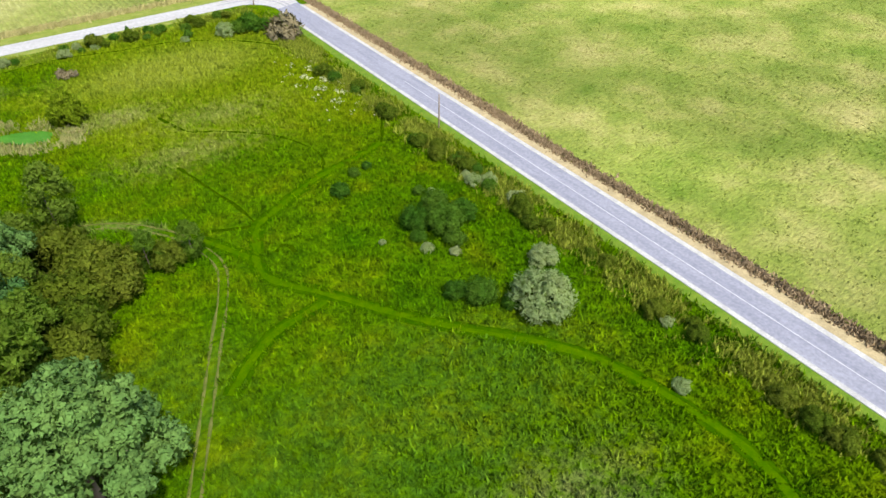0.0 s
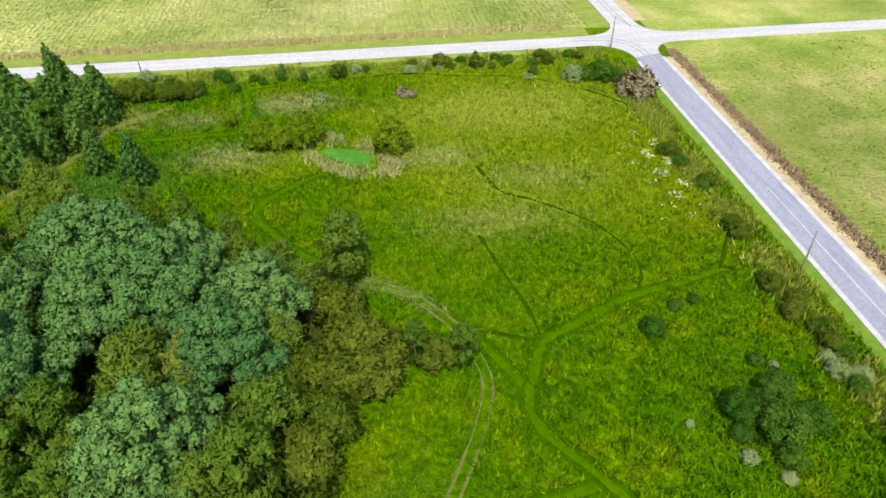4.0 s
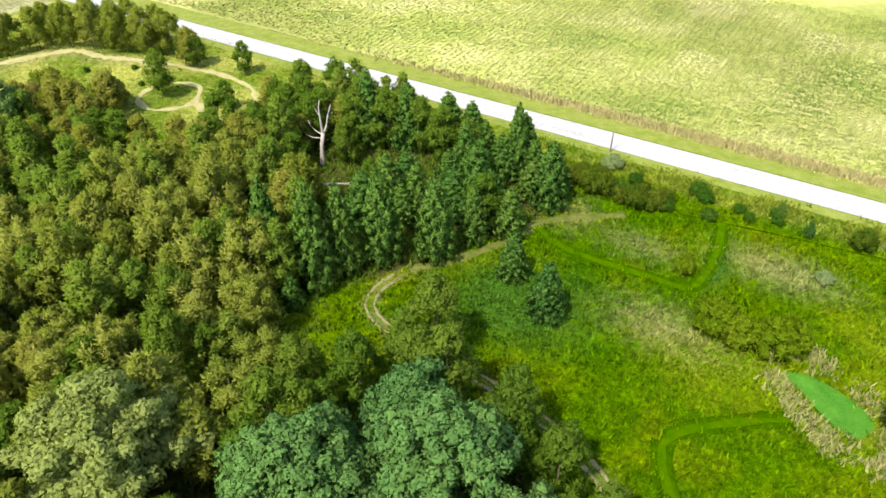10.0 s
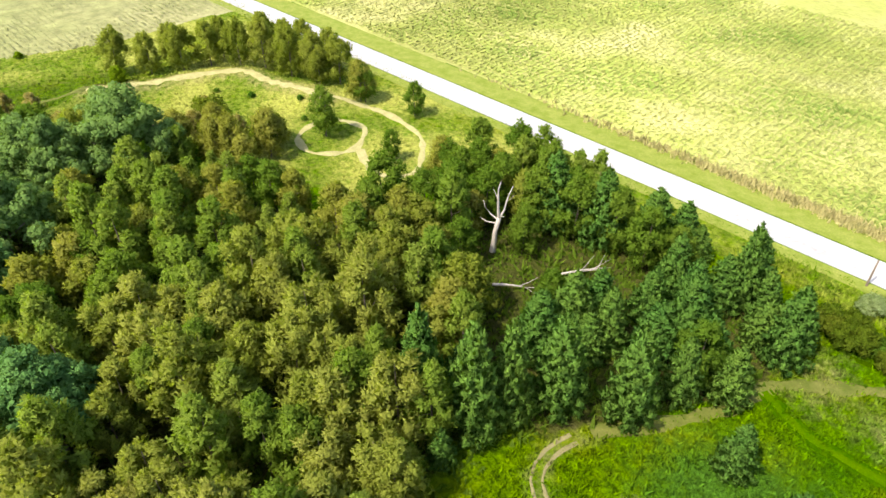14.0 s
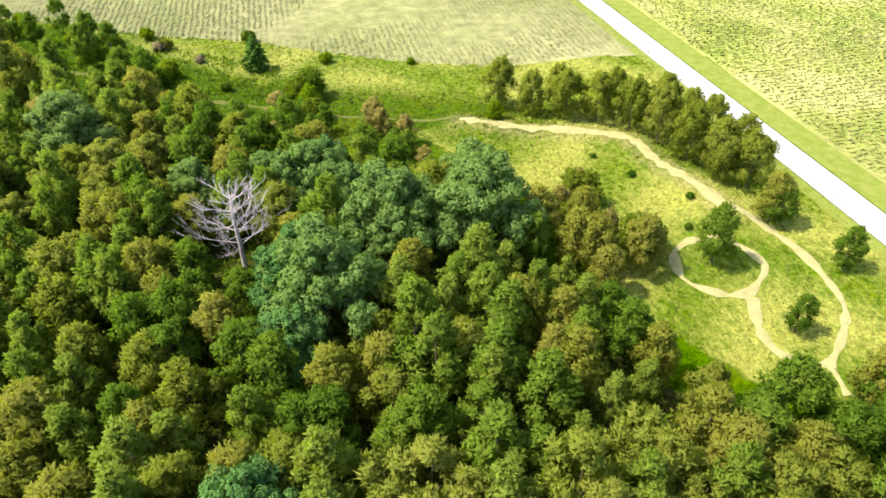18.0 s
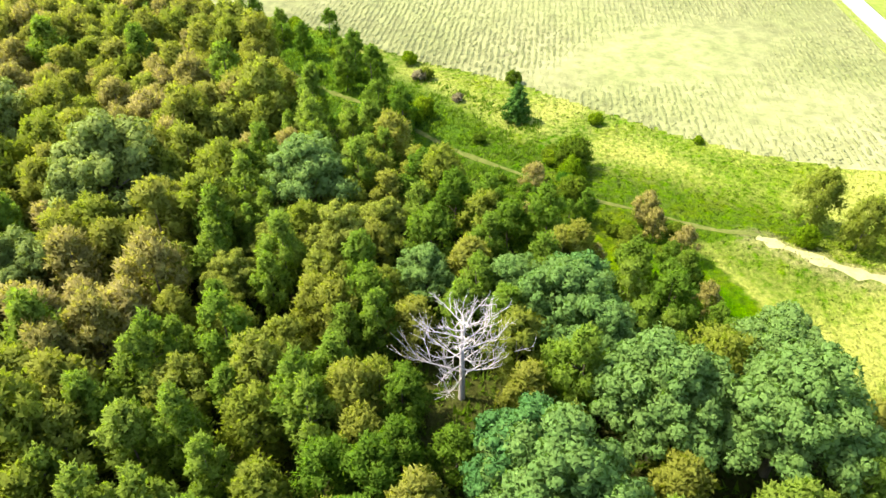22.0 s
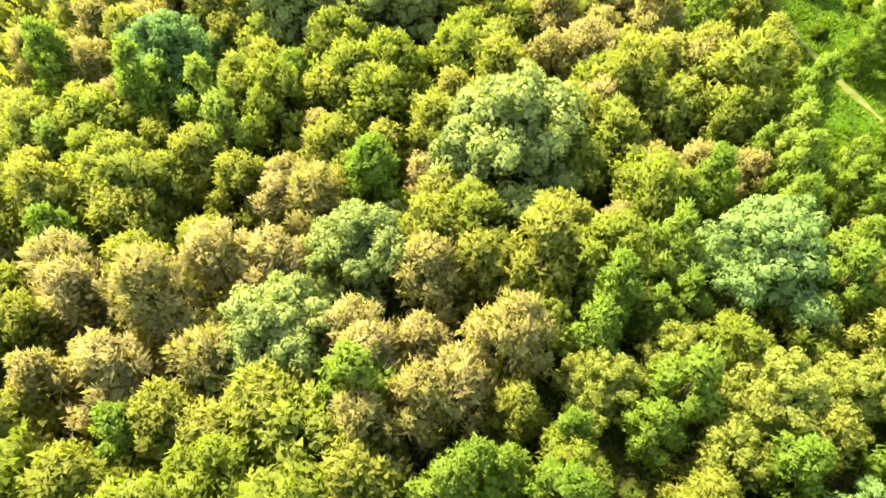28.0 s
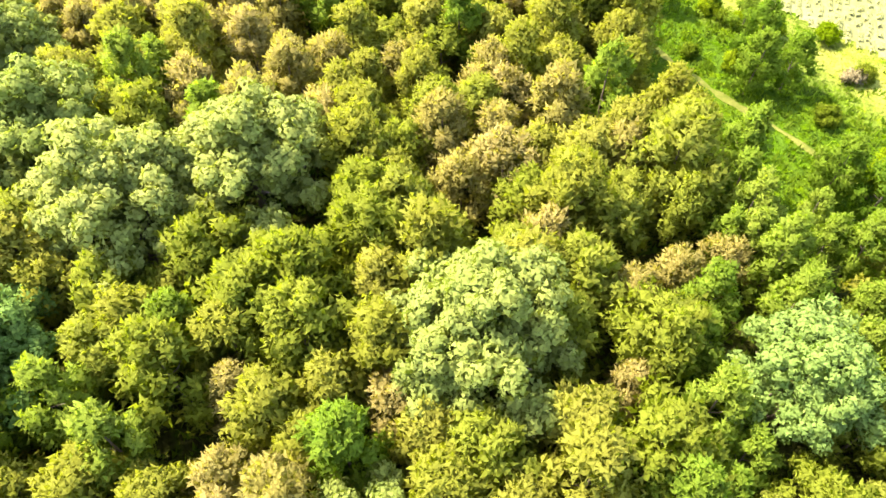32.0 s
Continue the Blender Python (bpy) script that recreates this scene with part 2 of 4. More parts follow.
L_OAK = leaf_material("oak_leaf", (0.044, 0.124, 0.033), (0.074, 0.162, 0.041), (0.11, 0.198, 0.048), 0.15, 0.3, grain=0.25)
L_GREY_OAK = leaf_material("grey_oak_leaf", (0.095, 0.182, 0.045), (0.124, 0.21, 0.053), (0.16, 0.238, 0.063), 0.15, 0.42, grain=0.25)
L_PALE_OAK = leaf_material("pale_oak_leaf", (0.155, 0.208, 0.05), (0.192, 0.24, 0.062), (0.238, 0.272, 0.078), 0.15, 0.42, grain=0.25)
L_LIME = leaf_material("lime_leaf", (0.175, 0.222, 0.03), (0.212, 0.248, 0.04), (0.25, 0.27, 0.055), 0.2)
L_ASPEN = leaf_material("aspen_leaf", (0.106, 0.186, 0.019), (0.148, 0.22, 0.027), (0.196, 0.252, 0.042), 0.22, grain=0.35)
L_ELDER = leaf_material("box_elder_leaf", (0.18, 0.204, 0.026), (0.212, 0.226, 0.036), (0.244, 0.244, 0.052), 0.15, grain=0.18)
L_SCRUB = leaf_material("scrub_leaf", (0.06, 0.112, 0.007), (0.094, 0.142, 0.01), (0.14, 0.168, 0.018), 0.35)
L_ELM = leaf_material("elm_leaf", (0.068, 0.14, 0.012), (0.098, 0.172, 0.016), (0.135, 0.2, 0.024), 0.25)
L_ASH = leaf_material("thin_ash_leaf", (0.22, 0.205, 0.055), (0.265, 0.235, 0.075), (0.3, 0.255, 0.1), 0.22)
L_SPRUCE = leaf_material("spruce_needle", (0.04, 0.118, 0.022), (0.066, 0.152, 0.026), (0.122, 0.205, 0.032), 0.25, 0.36)
L_OLIVE = leaf_material("silver_leaf", (0.2, 0.28, 0.11), (0.26, 0.33, 0.145), (0.34, 0.38, 0.19), 0.2, grain=0.25)
L_BUSH = leaf_material("bush_leaf", (0.038, 0.118, 0.009), (0.06, 0.145, 0.012), (0.1, 0.18, 0.018), 0.3)
L_WILLOW = leaf_material("willow_leaf", (0.105, 0.185, 0.004), (0.135, 0.205, 0.006), (0.165, 0.225, 0.012), 0.35)
L_TWIG = leaf_material("grey_pink_twig", (0.13, 0.115, 0.065), (0.16, 0.138, 0.08), (0.19, 0.16, 0.095), 0.3, 0.2)


# ---- building tools ----
def mesh_from(name, verts, faces, mats, index=None, smooth=False):
    me = bpy.data.meshes.new(name)
    me.from_pydata(verts, [], faces)
    for m in (mats if isinstance(mats, (list, tuple)) else [mats]):
        me.materials.append(m)
    if index is not None:
        me.polygons.foreach_set("material_index", np.asarray(index, dtype=np.int32))
    if smooth:
        me.polygons.foreach_set("use_smooth", np.ones(len(me.polygons), dtype=bool))
    me.update()
    return me


def triangles(name, corners, mat, soft=None):
    """One mesh from an array of loose triangles, n x 3 x 3. soft: a shading normal for each."""
    n = len(corners)
    if soft is not None:
        flat = np.cross(corners[:, 1] - corners[:, 0], corners[:, 2] - corners[:, 0])
        back = (flat * soft).sum(-1) < 0
        corners = corners.copy()
        corners[back] = corners[back][:, ::-1]
    me = bpy.data.meshes.new(name)
    me.vertices.add(3 * n)
    me.vertices.foreach_set("co", np.ascontiguousarray(corners, dtype=np.float32).ravel())
    me.loops.add(3 * n)
    me.loops.foreach_set("vertex_index", np.arange(3 * n, dtype=np.int32))
    me.polygons.add(n)
    me.polygons.foreach_set("loop_start", np.arange(0, 3 * n, 3, dtype=np.int32))
    me.materials.append(mat)
    me.update(calc_edges=True)
    if soft is not None:
        me.normals_split_custom_set(np.repeat(soft, 3, 0).tolist())
    return me


def part(name, mesh, parent, label=""):
    ob = new(name, mesh)
    ob.parent = parent
    return tagged(ob, label)


def thing(name, label, category, group="", kind=""):
    return tagged(new(name), label, category, group, kind)


def unit(v):
    return v / np.maximum(np.linalg.norm(v, axis=-1, keepdims=True), 1e-9)


def tube(verts, faces, points, radii, sides=6):
    """Adds a tapered tube along points to the lists."""
    start = len(verts)
    pts = [Vector(p) for p in points]
    for i, p in enumerate(pts):
        d = (pts[min(i + 1, len(pts) - 1)] - pts[max(i - 1, 0)]).normalized()
        a = d.orthogonal().normalized()
        b = d.cross(a)
        for k in range(sides):
            w = 2 * math.pi * k / sides
            verts.append(tuple(p + (a * math.cos(w) + b * math.sin(w)) * radii[i]))
    for i in range(len(pts) - 1):
        for k in range(sides):
            k2 = (k + 1) % sides
            faces.append((start + i * sides + k, start + i * sides + k2, start + (i + 1) * sides + k2, start + (i + 1) * sides + k))
    top = start + (len(pts) - 1) * sides
    faces.append(tuple(range(top, top + sides)))


def inside(x, y, poly):
    """Whether the points lie in the polygon (arrays)."""
    x, y = np.asarray(x, float), np.asarray(y, float)
    res = np.zeros(x.shape, bool)
    for (x1, y1), (x2, y2) in zip(poly, poly[1:] + poly[:1]):
        cut = ((y1 > y) != (y2 > y)) & (x < (x2 - x1) * (y - y1) / ((y2 - y1) or 1e-9) + x1)
        res ^= cut
    return res


def gap_to(x, y, line):
    """Distance from the points to a polyline (arrays)."""
    x, y = np.asarray(x, float), np.asarray(y, float)
    best = np.full(x.shape, 1e9)
    for (x1, y1), (x2, y2) in zip(line, line[1:]):
        dx, dy = x2 - x1, y2 - y1
        u = np.clip(((x - x1) * dx + (y - y1) * dy) / max(dx * dx + dy * dy, 1e-9), 0, 1)
        best = np.minimum(best, np.hypot(x - x1 - u * dx, y - y1 - u * dy))
    return best


def smooth_line(pts, step=1.5):
    """A Catmull-Rom line through the points."""
    out = []
    p = [pts[0]] + list(pts) + [pts[-1]]
    for a, b, c, d in zip(p, p[1:], p[2:], p[3:]):
        n = max(2, int(math.hypot(c[0] - b[0], c[1] - b[1]) / step))
        for i in range(n):
            t = i / n
            out.append(tuple(0.5 * (2 * b[k] + (c[k] - a[k]) * t + (2 * a[k] - 5 * b[k] + 4 * c[k] - d[k]) * t * t + (3 * b[k] - a[k] - 3 * c[k] + d[k]) * t ** 3) for k in (0, 1)))
    return out + [tuple(pts[-1])]


# ---- the plan ----
ROAD_A = (70.75, 77.75)               # the north-south road, by x at y = 0
ROAD_B = (185.4, 191.8)               # the east-west road, by y at x = 0
DRIFT_A, DRIFT_B = 0.009, 0.024       # how the roads swerve from the axes
MOWN = [smooth_line(p) for p in (
    [(52, 8), (54, 18), (53.4, 25), (52, 32), (49.7, 38.3), (46, 44), (41.7, 49), (37.3, 54.7), (33, 61), (28.7, 67.8), (24, 74.5), (23.4, 79), (25, 83), (27.4, 88), (33.5, 91.4), (41.4, 95), (49, 97), (57, 99.5)],
    [(11, 58), (14, 61), (19, 64.4), (23, 65.5), (28, 66.5)],
    [(2, 137), (-6, 131), (-12, 125), (-12, 121), (-9, 116), (-4, 110), (4, 104)],
    [(-18.5, 171), (-17.2, 162), (-18, 152.5), (-24, 151.5), (-31, 150.8), (-38, 151), (-44, 153.5)],
    [(24, 80), (21, 86), (18, 91)],
)]
TRAILS = [smooth_line(p) for p in (
    [(57, 99.5), (60, 104), (63.8, 112), (65, 123), (66, 137), (65, 149), (58.4, 159), (52, 165)],
    [(26, 133), (28.8, 124), (34, 120.6), (41.8, 113.4), (45.4, 105), (45.3, 100.6), (43, 96)],
    [(52, 165), (42, 171), (30, 173), (16, 176), (-1, 174), (-19, 171), (-39, 167)],
    # a gully: its dark ribbon also paints the shade of the tall grass
    [(23, 112), (24, 107), (25, 102.8), (26.8, 95), (27.5, 89)],
    [(27, 80.5), (28.4, 81.6), (29.4, 80.4), (29.2, 78.8)],
    [(17.4, 91.5), (21, 91), (24.4, 89.4), (27, 88.5)],
)]
RUTS = smooth_line([(0, 42), (3, 48), (9, 60), (13, 68), (17, 76), (19, 83), (17, 91), (14, 96), (9, 101), (0, 105), (-8, 108), (-17, 115), (-27, 119), (-40, 121), (-47, 121.5), (-52, 122), (-55.6, 124), (-56.8, 128), (-55.2, 133.5), (-49.2, 142), (-45.4, 149), (-44, 154), (-41, 158), (-33, 164.7)])
LOOP = [smooth_line(p) for p in (
    [(-140, 153), (-138, 149), (-132, 147), (-129, 149), (-127, 152), (-127, 155), (-129, 158), (-132, 161), (-137, 160), (-140, 157), (-140, 153)],
    [(-126, 155), (-122, 153), (-119, 152), (-116, 152), (-113, 154), (-112, 157), (-107, 156)],
    [(-187, 127), (-180, 138), (-178, 144), (-175, 151), (-171, 157), (-162, 158), (-153, 161), (-146, 162)],
    [(-147, 162), (-144, 165), (-137, 168), (-132, 168.5), (-126, 168), (-122, 167), (-119, 165), (-115, 161), (-112, 157)],
)]
WEST_PATH = smooth_line([(-246, 28), (-238, 37), (-231, 47), (-225, 57), (-215, 69), (-209, 77), (-203, 88), (-197, 99), (-193, 113), (-187, 128)])
POND = [(-4, 142.5), (-1, 143.6), (3, 143), (6.5, 141.2), (8.2, 138.6), (7, 136), (4.6, 136.4), (2, 138), (-1, 140.6)]
WOODS = [(-6, 30), (-3, 52), (-1, 68), (1, 80), (2, 92), (-6, 101), (-18, 110), (-30, 116), (-45, 118), (-58, 117), (-62, 122), (-56, 134), (-50, 144), (-45, 152), (-43, 163), (-50, 168), (-75, 171), (-98, 170), (-101, 157), (-104, 143),
         (-117, 133), (-140, 129), (-154, 125), (-166, 115), (-174, 103), (-181, 87), (-194, 73), (-207, 62), (-220, 44), (-235, 29), (-250, 14), (-262, -20), (-290, -70), (-310, -130), (-150, -130), (-115, -20), (-100, 35), (-60, 45)]
GLADES = [(-53, 113, 7.5), (-58, 121, 6), (-74, 154, 7.5), (-79, 147, 6.5), (-83, 151, 4), (-71, 147, 5.5), (-146, 1, 3.5), (-151, 14, 3), (-192, 38, 2.2), (-164, 29, 2), (-170, 18, 2)]
CROP_EDGE = [(-212, 179), (-213, 150), (-216, 134), (-222, 119), (-234, 99), (-245, 80), (-253, 60), (-267, 36), (-281, 5), (-286, -25), (-330, -140), (-420, -400), (-4000, -400), (-4000, 183)]


def relief(x, y):
    """Gentle swells; flat along the roads."""
    h = 0.5 * np.sin(x * 0.045 + 1.0) * np.cos(y * 0.05) + 0.22 * np.sin(x * 0.13 + y * 0.09)
    flat = np.clip((66 - x) / 12, 0, 1) * np.clip((179 - y) / 12, 0, 1)
    h = h * flat * np.clip((x + 320) / 60, 0, 1)
    bank = 1.5 * np.exp(-(gap_to(x, y, LOOP[2]) / 5.0) ** 2)
    hole = -0.9 * np.exp(-(np.hypot(x - 3, y - 140) / 7.0) ** 2)
    ditch = -0.55 * np.exp(-((x - 66.3) / 1.6) ** 2) * (y < 180)
    return h * 0.6 + bank + hole + ditch


def height(x, y):
    return float(relief(np.array([float(x)]), np.array([float(y)]))[0])


def fade(d, w, soft):
    return np.clip((w + soft - d) / soft, 0, 1)


def zones(x, y):
    """Two layers of three masks: woodland floor, mown with a painted sunny patch, sand; and sedge, pale dry grass,
    lush.
    """
    clearing = inside(x, y, [(-104, 182), (-106, 150), (-124, 138), (-158, 131), (-184, 118), (-196, 90), (-214, 73), (-236, 48), (-250, 40), (-290, 40), (-250, 182)])
    turf_and_sun = np.where(clearing & (x < -104), 0.75 + 0.25 * np.sin(x * 0.21 + 2 * np.sin(y * 0.13)), 0.0)
    # yellowish far meadow, paled further to paint in a patch of sunlight
    turf_and_sun = np.maximum(turf_and_sun, 0.9 * fade(np.hypot((x - 36) / 2.0, y - 155), 6, 12))
    turf_and_sun = np.maximum(turf_and_sun, 0.5 * fade(np.abs(y - 179.5 - 0.024 * x), 2, 3) * (x > -104) * (x < 62))
    turf_and_sun = np.where(x < -186, turf_and_sun * np.clip((gap_to(x, y, WEST_PATH) - 6) / 12, 0.0, 1), turf_and_sun)
    sand = 0.4 * fade(gap_to(x, y, RUTS), 1.0, 1.2) * (y > 95) * (y < 134)
    sand = np.maximum(sand, 0.6 * fade(gap_to(x, y, LOOP[2]), 2.0, 3.0))
    sand = np.maximum(sand, 0.5 * fade(np.hypot(x + 40, (y - 160) / 1.8), 1.5, 4))
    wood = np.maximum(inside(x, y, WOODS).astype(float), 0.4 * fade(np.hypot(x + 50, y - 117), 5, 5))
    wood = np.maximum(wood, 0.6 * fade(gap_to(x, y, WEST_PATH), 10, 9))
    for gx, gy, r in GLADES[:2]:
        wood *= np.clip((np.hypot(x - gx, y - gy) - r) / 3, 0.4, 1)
    sedge = np.maximum.reduce([0.8 * np.clip((y - 98) / 22, 0, 1) * np.clip((x - 2 - 6 * np.sin(y * 0.12)) / 12, 0, 1) * (x < 67) * (y < 182), 0.7 * fade(np.hypot((x - 24) / 2.4, y - 127 + 0.2 * x - 5), 2, 10), 0.7 * fade(np.hypot((x + 8) / 1.6, y - 138), 5, 7), 0.7 * fade(np.hypot((x - 10) / 2, y - 155), 3, 6)])
    pale = np.maximum.reduce([0.75 * fade(np.hypot((x + 19) / 1.9, y - 142), 1.5, 7), 0.75 * fade(np.hypot((x - 19) / 2.0, y - 137), 1, 7), 0.55 * fade(np.hypot((x - 36) / 2.4, y - 128), 1.0, 9), 0.55 * fade(np.hypot((x - 27) / 2.6, y - 116), 1.0, 8), 0.8 * fade(np.hypot((x + 8) / 2, y - 163), 2.0, 6), 0.6 * fade(np.hypot((x - 30) / 2, y - 24), 2.5, 8), 0.6 * fade(np.hypot((x + 28) / 2, y - 158), 1.5, 5)])
    pale = np.maximum(pale, 0.3 * np.clip((-190 - x) / 6, 0, 1) * np.clip((128 - y) / 22, 0, 1) * np.clip((gap_to(x, y, WEST_PATH) - 4) / 10, 0.42, 1) * ~inside(x, y, WOODS))
    lush = np.maximum.reduce([fade(np.hypot((x + 38) / 1.2, y - 136), 5, 9), fade(np.hypot(x + 16, (y - 158) / 2.5), 1.2, 2), 0.55 * fade(np.hypot((x - 26) / 2, y - 42), 9, 12), 0.5 * fade(np.hypot((x - 5) / 1, y - 62), 6, 8), 0.25 * fade(gap_to(x, y, WEST_PATH), 7, 9), 0.6 * fade(gap_to(x, y, [(-220, 66), (-236, 48), (-256, 22), (-268, -12)]), 12, 8)])
    return np.stack([wood, turf_and_sun, sand], -1), np.stack([sedge, pale, lush], -1)


def paint_zones(me):
    co = np.empty(len(me.vertices) * 3, dtype=np.float32)
    me.vertices.foreach_get("co", co)
    co = co.reshape(-1, 3)
    for layer, data in zip(("zone_a", "zone_b"), zones(co[:, 0].astype(float), co[:, 1].astype(float))):
        attr = me.attributes.new(layer, 'FLOAT_COLOR', 'POINT')
        attr.data.foreach_set("color", np.concatenate([data, np.ones((len(co), 1))], 1).astype(np.float32).ravel())


# ---- ground, one sheet to the horizon ----
def build_ground():
    fine_x = np.arange(-318, 84.1, 1.5)
    fine_y = np.arange(-130, 198.1, 1.5)
    xs = np.concatenate([[-4000, -2000, -900, -500, -380], fine_x, [86, 110, 160, 260, 500, 1000, 2000, 4000]])
    ys = np.concatenate([[-4000, -2000, -900, -400, -200], fine_y, [199.5, 205, 230, 300, 500, 1000, 2000, 4000]])
    X, Y = np.meshgrid(xs, ys)
    Z = relief(X, Y)
    verts = np.stack([X, Y, Z], -1).reshape(-1, 3)
    nx, ny = len(xs), len(ys)
    i = (np.arange(ny - 1)[:, None] * nx + np.arange(nx - 1)[None, :]).ravel()
    faces = np.stack([i, i + 1, i + nx + 1, i + nx], -1)
    cx, cy = verts[faces].mean(1)[:, 0], verts[faces].mean(1)[:, 1]
    index = np.zeros(len(faces), int)
    index[cx > 83.0] = 1
    index[(cy > 198.2 + DRIFT_B * cx) & (cy > 190) & (cx < 70)] = 2
    index[inside(cx, cy, CROP_EDGE)] = 3
    me = mesh_from("ground", verts.tolist(), faces.tolist(), [M_GROUND, M_HAY, M_CORN_SOIL, M_CROP], index, True)
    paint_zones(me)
    return tagged(new("ground", me), "green summer meadow, woodland floor and farm fields", "ground", kind="structure")


def slab(name, x1, x2, y1, y2, z, mat, label, category, drop=0.3, slant=(0.0, 0.0)):
    """A flat strip of the road or verge with sides that go into the ground."""
    bm = bmesh.new()
    bmesh.ops.create_cube(bm, size=1.0)
    for v in bm.verts:
        v.co = ((x1 + x2) / 2 + v.co.x * (x2 - x1), (y1 + y2) / 2 + v.co.y * (y2 - y1), z - drop / 2 + v.co.z * drop)
        v.co.x, v.co.y = v.co.x + slant[0] * v.co.y, v.co.y + slant[1] * v.co.x
    bm.normal_update()
    top = [e for e in bm.edges if all(abs(v.co.z - z) < 1e-6 for v in e.verts)]
    bmesh.ops.bevel(bm, geom=top, offset=0.05, segments=1, affect='EDGES')
    me = bpy.data.meshes.new(name)
    bm.to_mesh(me)
    bm.free()
    me.materials.append(mat)
    return tagged(new(name, me), label, category, kind="structure")


def ribbon(name, line, offset, width, mat, label, category="path", lift=0.11):
    """A strip that lies on the ground along a line, with ragged edges."""
    r = np.random.default_rng(len(line) + int(10 * width))
    p = np.array(line)
    d = unit(np.gradient(p, axis=0))
    side = np.stack([-d[:, 1], d[:, 0]], -1)
    half = width / 2 * (1 + 0.38 * r.normal(0, 1, len(p)).clip(-1.3, 1.3))
    rows = []
    for s in (-1, -0.4, 0.4, 1):
        q = p + side * (offset + s * half)[:, None]
        rows.append(np.concatenate([q, (relief(q[:, 0], q[:, 1]) + lift - (0.07 if abs(s) == 1 else 0))[:, None]], 1))
    v = np.stack(rows, 1).reshape(-1, 3)
    f = [(4 * i + k, 4 * i + k + 1, 4 * i + k + 5, 4 * i + k + 4) for i in range(len(p) - 1) for k in range(3)]
    return tagged(new(name, mesh_from(name, v.tolist(), f, mat, smooth=True)), label, category, kind="structure")


build_ground()
for line in MOWN:
    ribbon("mown_path", line, 0, 1.5, M_MOWN, "mown grass path through the meadow")
    for o in (-0.85, 0.85):
        ribbon("mown_lane", line, o, 0.75, M_LANE, "dark green wheel lane of a mown path", lift=0.13)
for line in TRAILS:
    ribbon("trail", line, 0, 0.6, M_TRAIL, "narrow dark trail through tall grass")
for o in (-0.65, 0.65):
    ribbon("wheel_rut", [p for p in RUTS if p[1] < 113], o, 0.34, M_RUT, "worn wheel rut of a farm track")
    ribbon("sandy_rut", [p for p in RUTS if 112 <= p[1] < 133], o, 0.45, M_TRACK, "sandy wheel rut of a farm track")
ribbon("worn_track", [p for p in RUTS if p[1] >= 132], 0, 2.0, M_RUT, "worn grassy track below the spruces")
for line in LOOP[:2] + LOOP[3:]:
    ribbon("sandy_path", line, 0, 1.35, M_DUST, "trodden sandy loop path in the clearing")
ribbon("sandy_bank", LOOP[2], 0, 2.3, M_DUST, "bare sandy bank beside the clearing")
ribbon("farm_track", WEST_PATH, 0, 1.1, M_RUT, "narrow track between wood and field")
ALONG_A, ALONG_B = (DRIFT_A, 0.0), (0.0, DRIFT_B)
slab("road", *ROAD_A, -900, 192, 0.12, M_ASPHALT, "worn blue-grey asphalt country road with pale edges", "road", slant=ALONG_A)
slab("road_west", -2500, 71.0, *ROAD_B, 0.11, M_CONCRETE, "pale sunlit chip-seal country road", "road", slant=ALONG_B)
slab("road_east", 80.2, 2500, *ROAD_B, 0.11, M_CONCRETE, "pale sunlit chip-seal country road", "road", slant=ALONG_B)
slab("road_north", 73.6, 80.8, 194.0, 1200, 0.12, M_CONCRETE, "pale country road going on past the crossing", "road")


def junction():
    """The crossing: flared corners as one paved sheet."""
    x0, x1, xn0, xn1 = ROAD_A[0] + 1.65, ROAD_A[1] + 1.65, 73.6, 80.8
    y0, y1 = ROAD_B[0] + 75 * DRIFT_B, ROAD_B[1] + 75 * DRIFT_B
    pts = []
    for cx, cy, r, a0 in ((x0 - 9, y0 - 9, 9, 90), (x1 + 7, y0 - 7, 7, 180), (xn1 + 8, y1 + 8, 8, 270), (xn0 - 8, y1 + 8, 8, 0)):
        arc = [(cx + r * math.cos(radians(a)), cy + r * math.sin(radians(a))) for a in np.linspace(a0, a0 - 90, 9)]
        pts.append(arc)
    ring = pts[0] + pts[1] + pts[2] + pts[3]
    bm = bmesh.new()
    f = bm.faces.new([bm.verts.new((x, y, 0.135)) for x, y in ring])
    ext = bmesh.ops.extrude_face_region(bm, geom=[f])
    bmesh.ops.translate(bm, vec=(0, 0, -0.3), verts=[v for v in ext["geom"] if isinstance(v, bmesh.types.BMVert)])
    bmesh.ops.recalc_face_normals(bm, faces=bm.faces)
    bmesh.ops.triangulate(bm, faces=[x for x in bm.faces if len(x.verts) > 4])
    me = bpy.data.meshes.new("junction")
    bm.to_mesh(me)
    bm.free()
    me.materials.append(M_CONCRETE)
    tagged(new("road_junction", me), "pale worn crossing of two country roads", "road", kind="structure")


junction()
slab("road_edge_west", 70.4, 71.3, -900, 176, 0.126, M_EDGE, "pale crumbled edge of the asphalt road", "road edge", slant=ALONG_A)
slab("road_edge_east", 77.2, 78.2, -900, 178, 0.126, M_EDGE, "pale crumbled edge of the asphalt road", "road edge", slant=ALONG_A)
slab("centre_line", 74.1, 74.35, -900, 120, 0.128, M_LINE, "faded pale centre line on asphalt", "road marking", drop=0.02, slant=ALONG_A)
slab("verge_east", 78.22, 80.5, -900, 178, 0.05, M_SAND, "bare sandy verge beside the road", "verge", slant=ALONG_A)
slab("verge_west", 68.3, 70.38, -900, 172, 0.04, M_BANK, "short bright green verge beside the asphalt road", "verge", slant=ALONG_A)
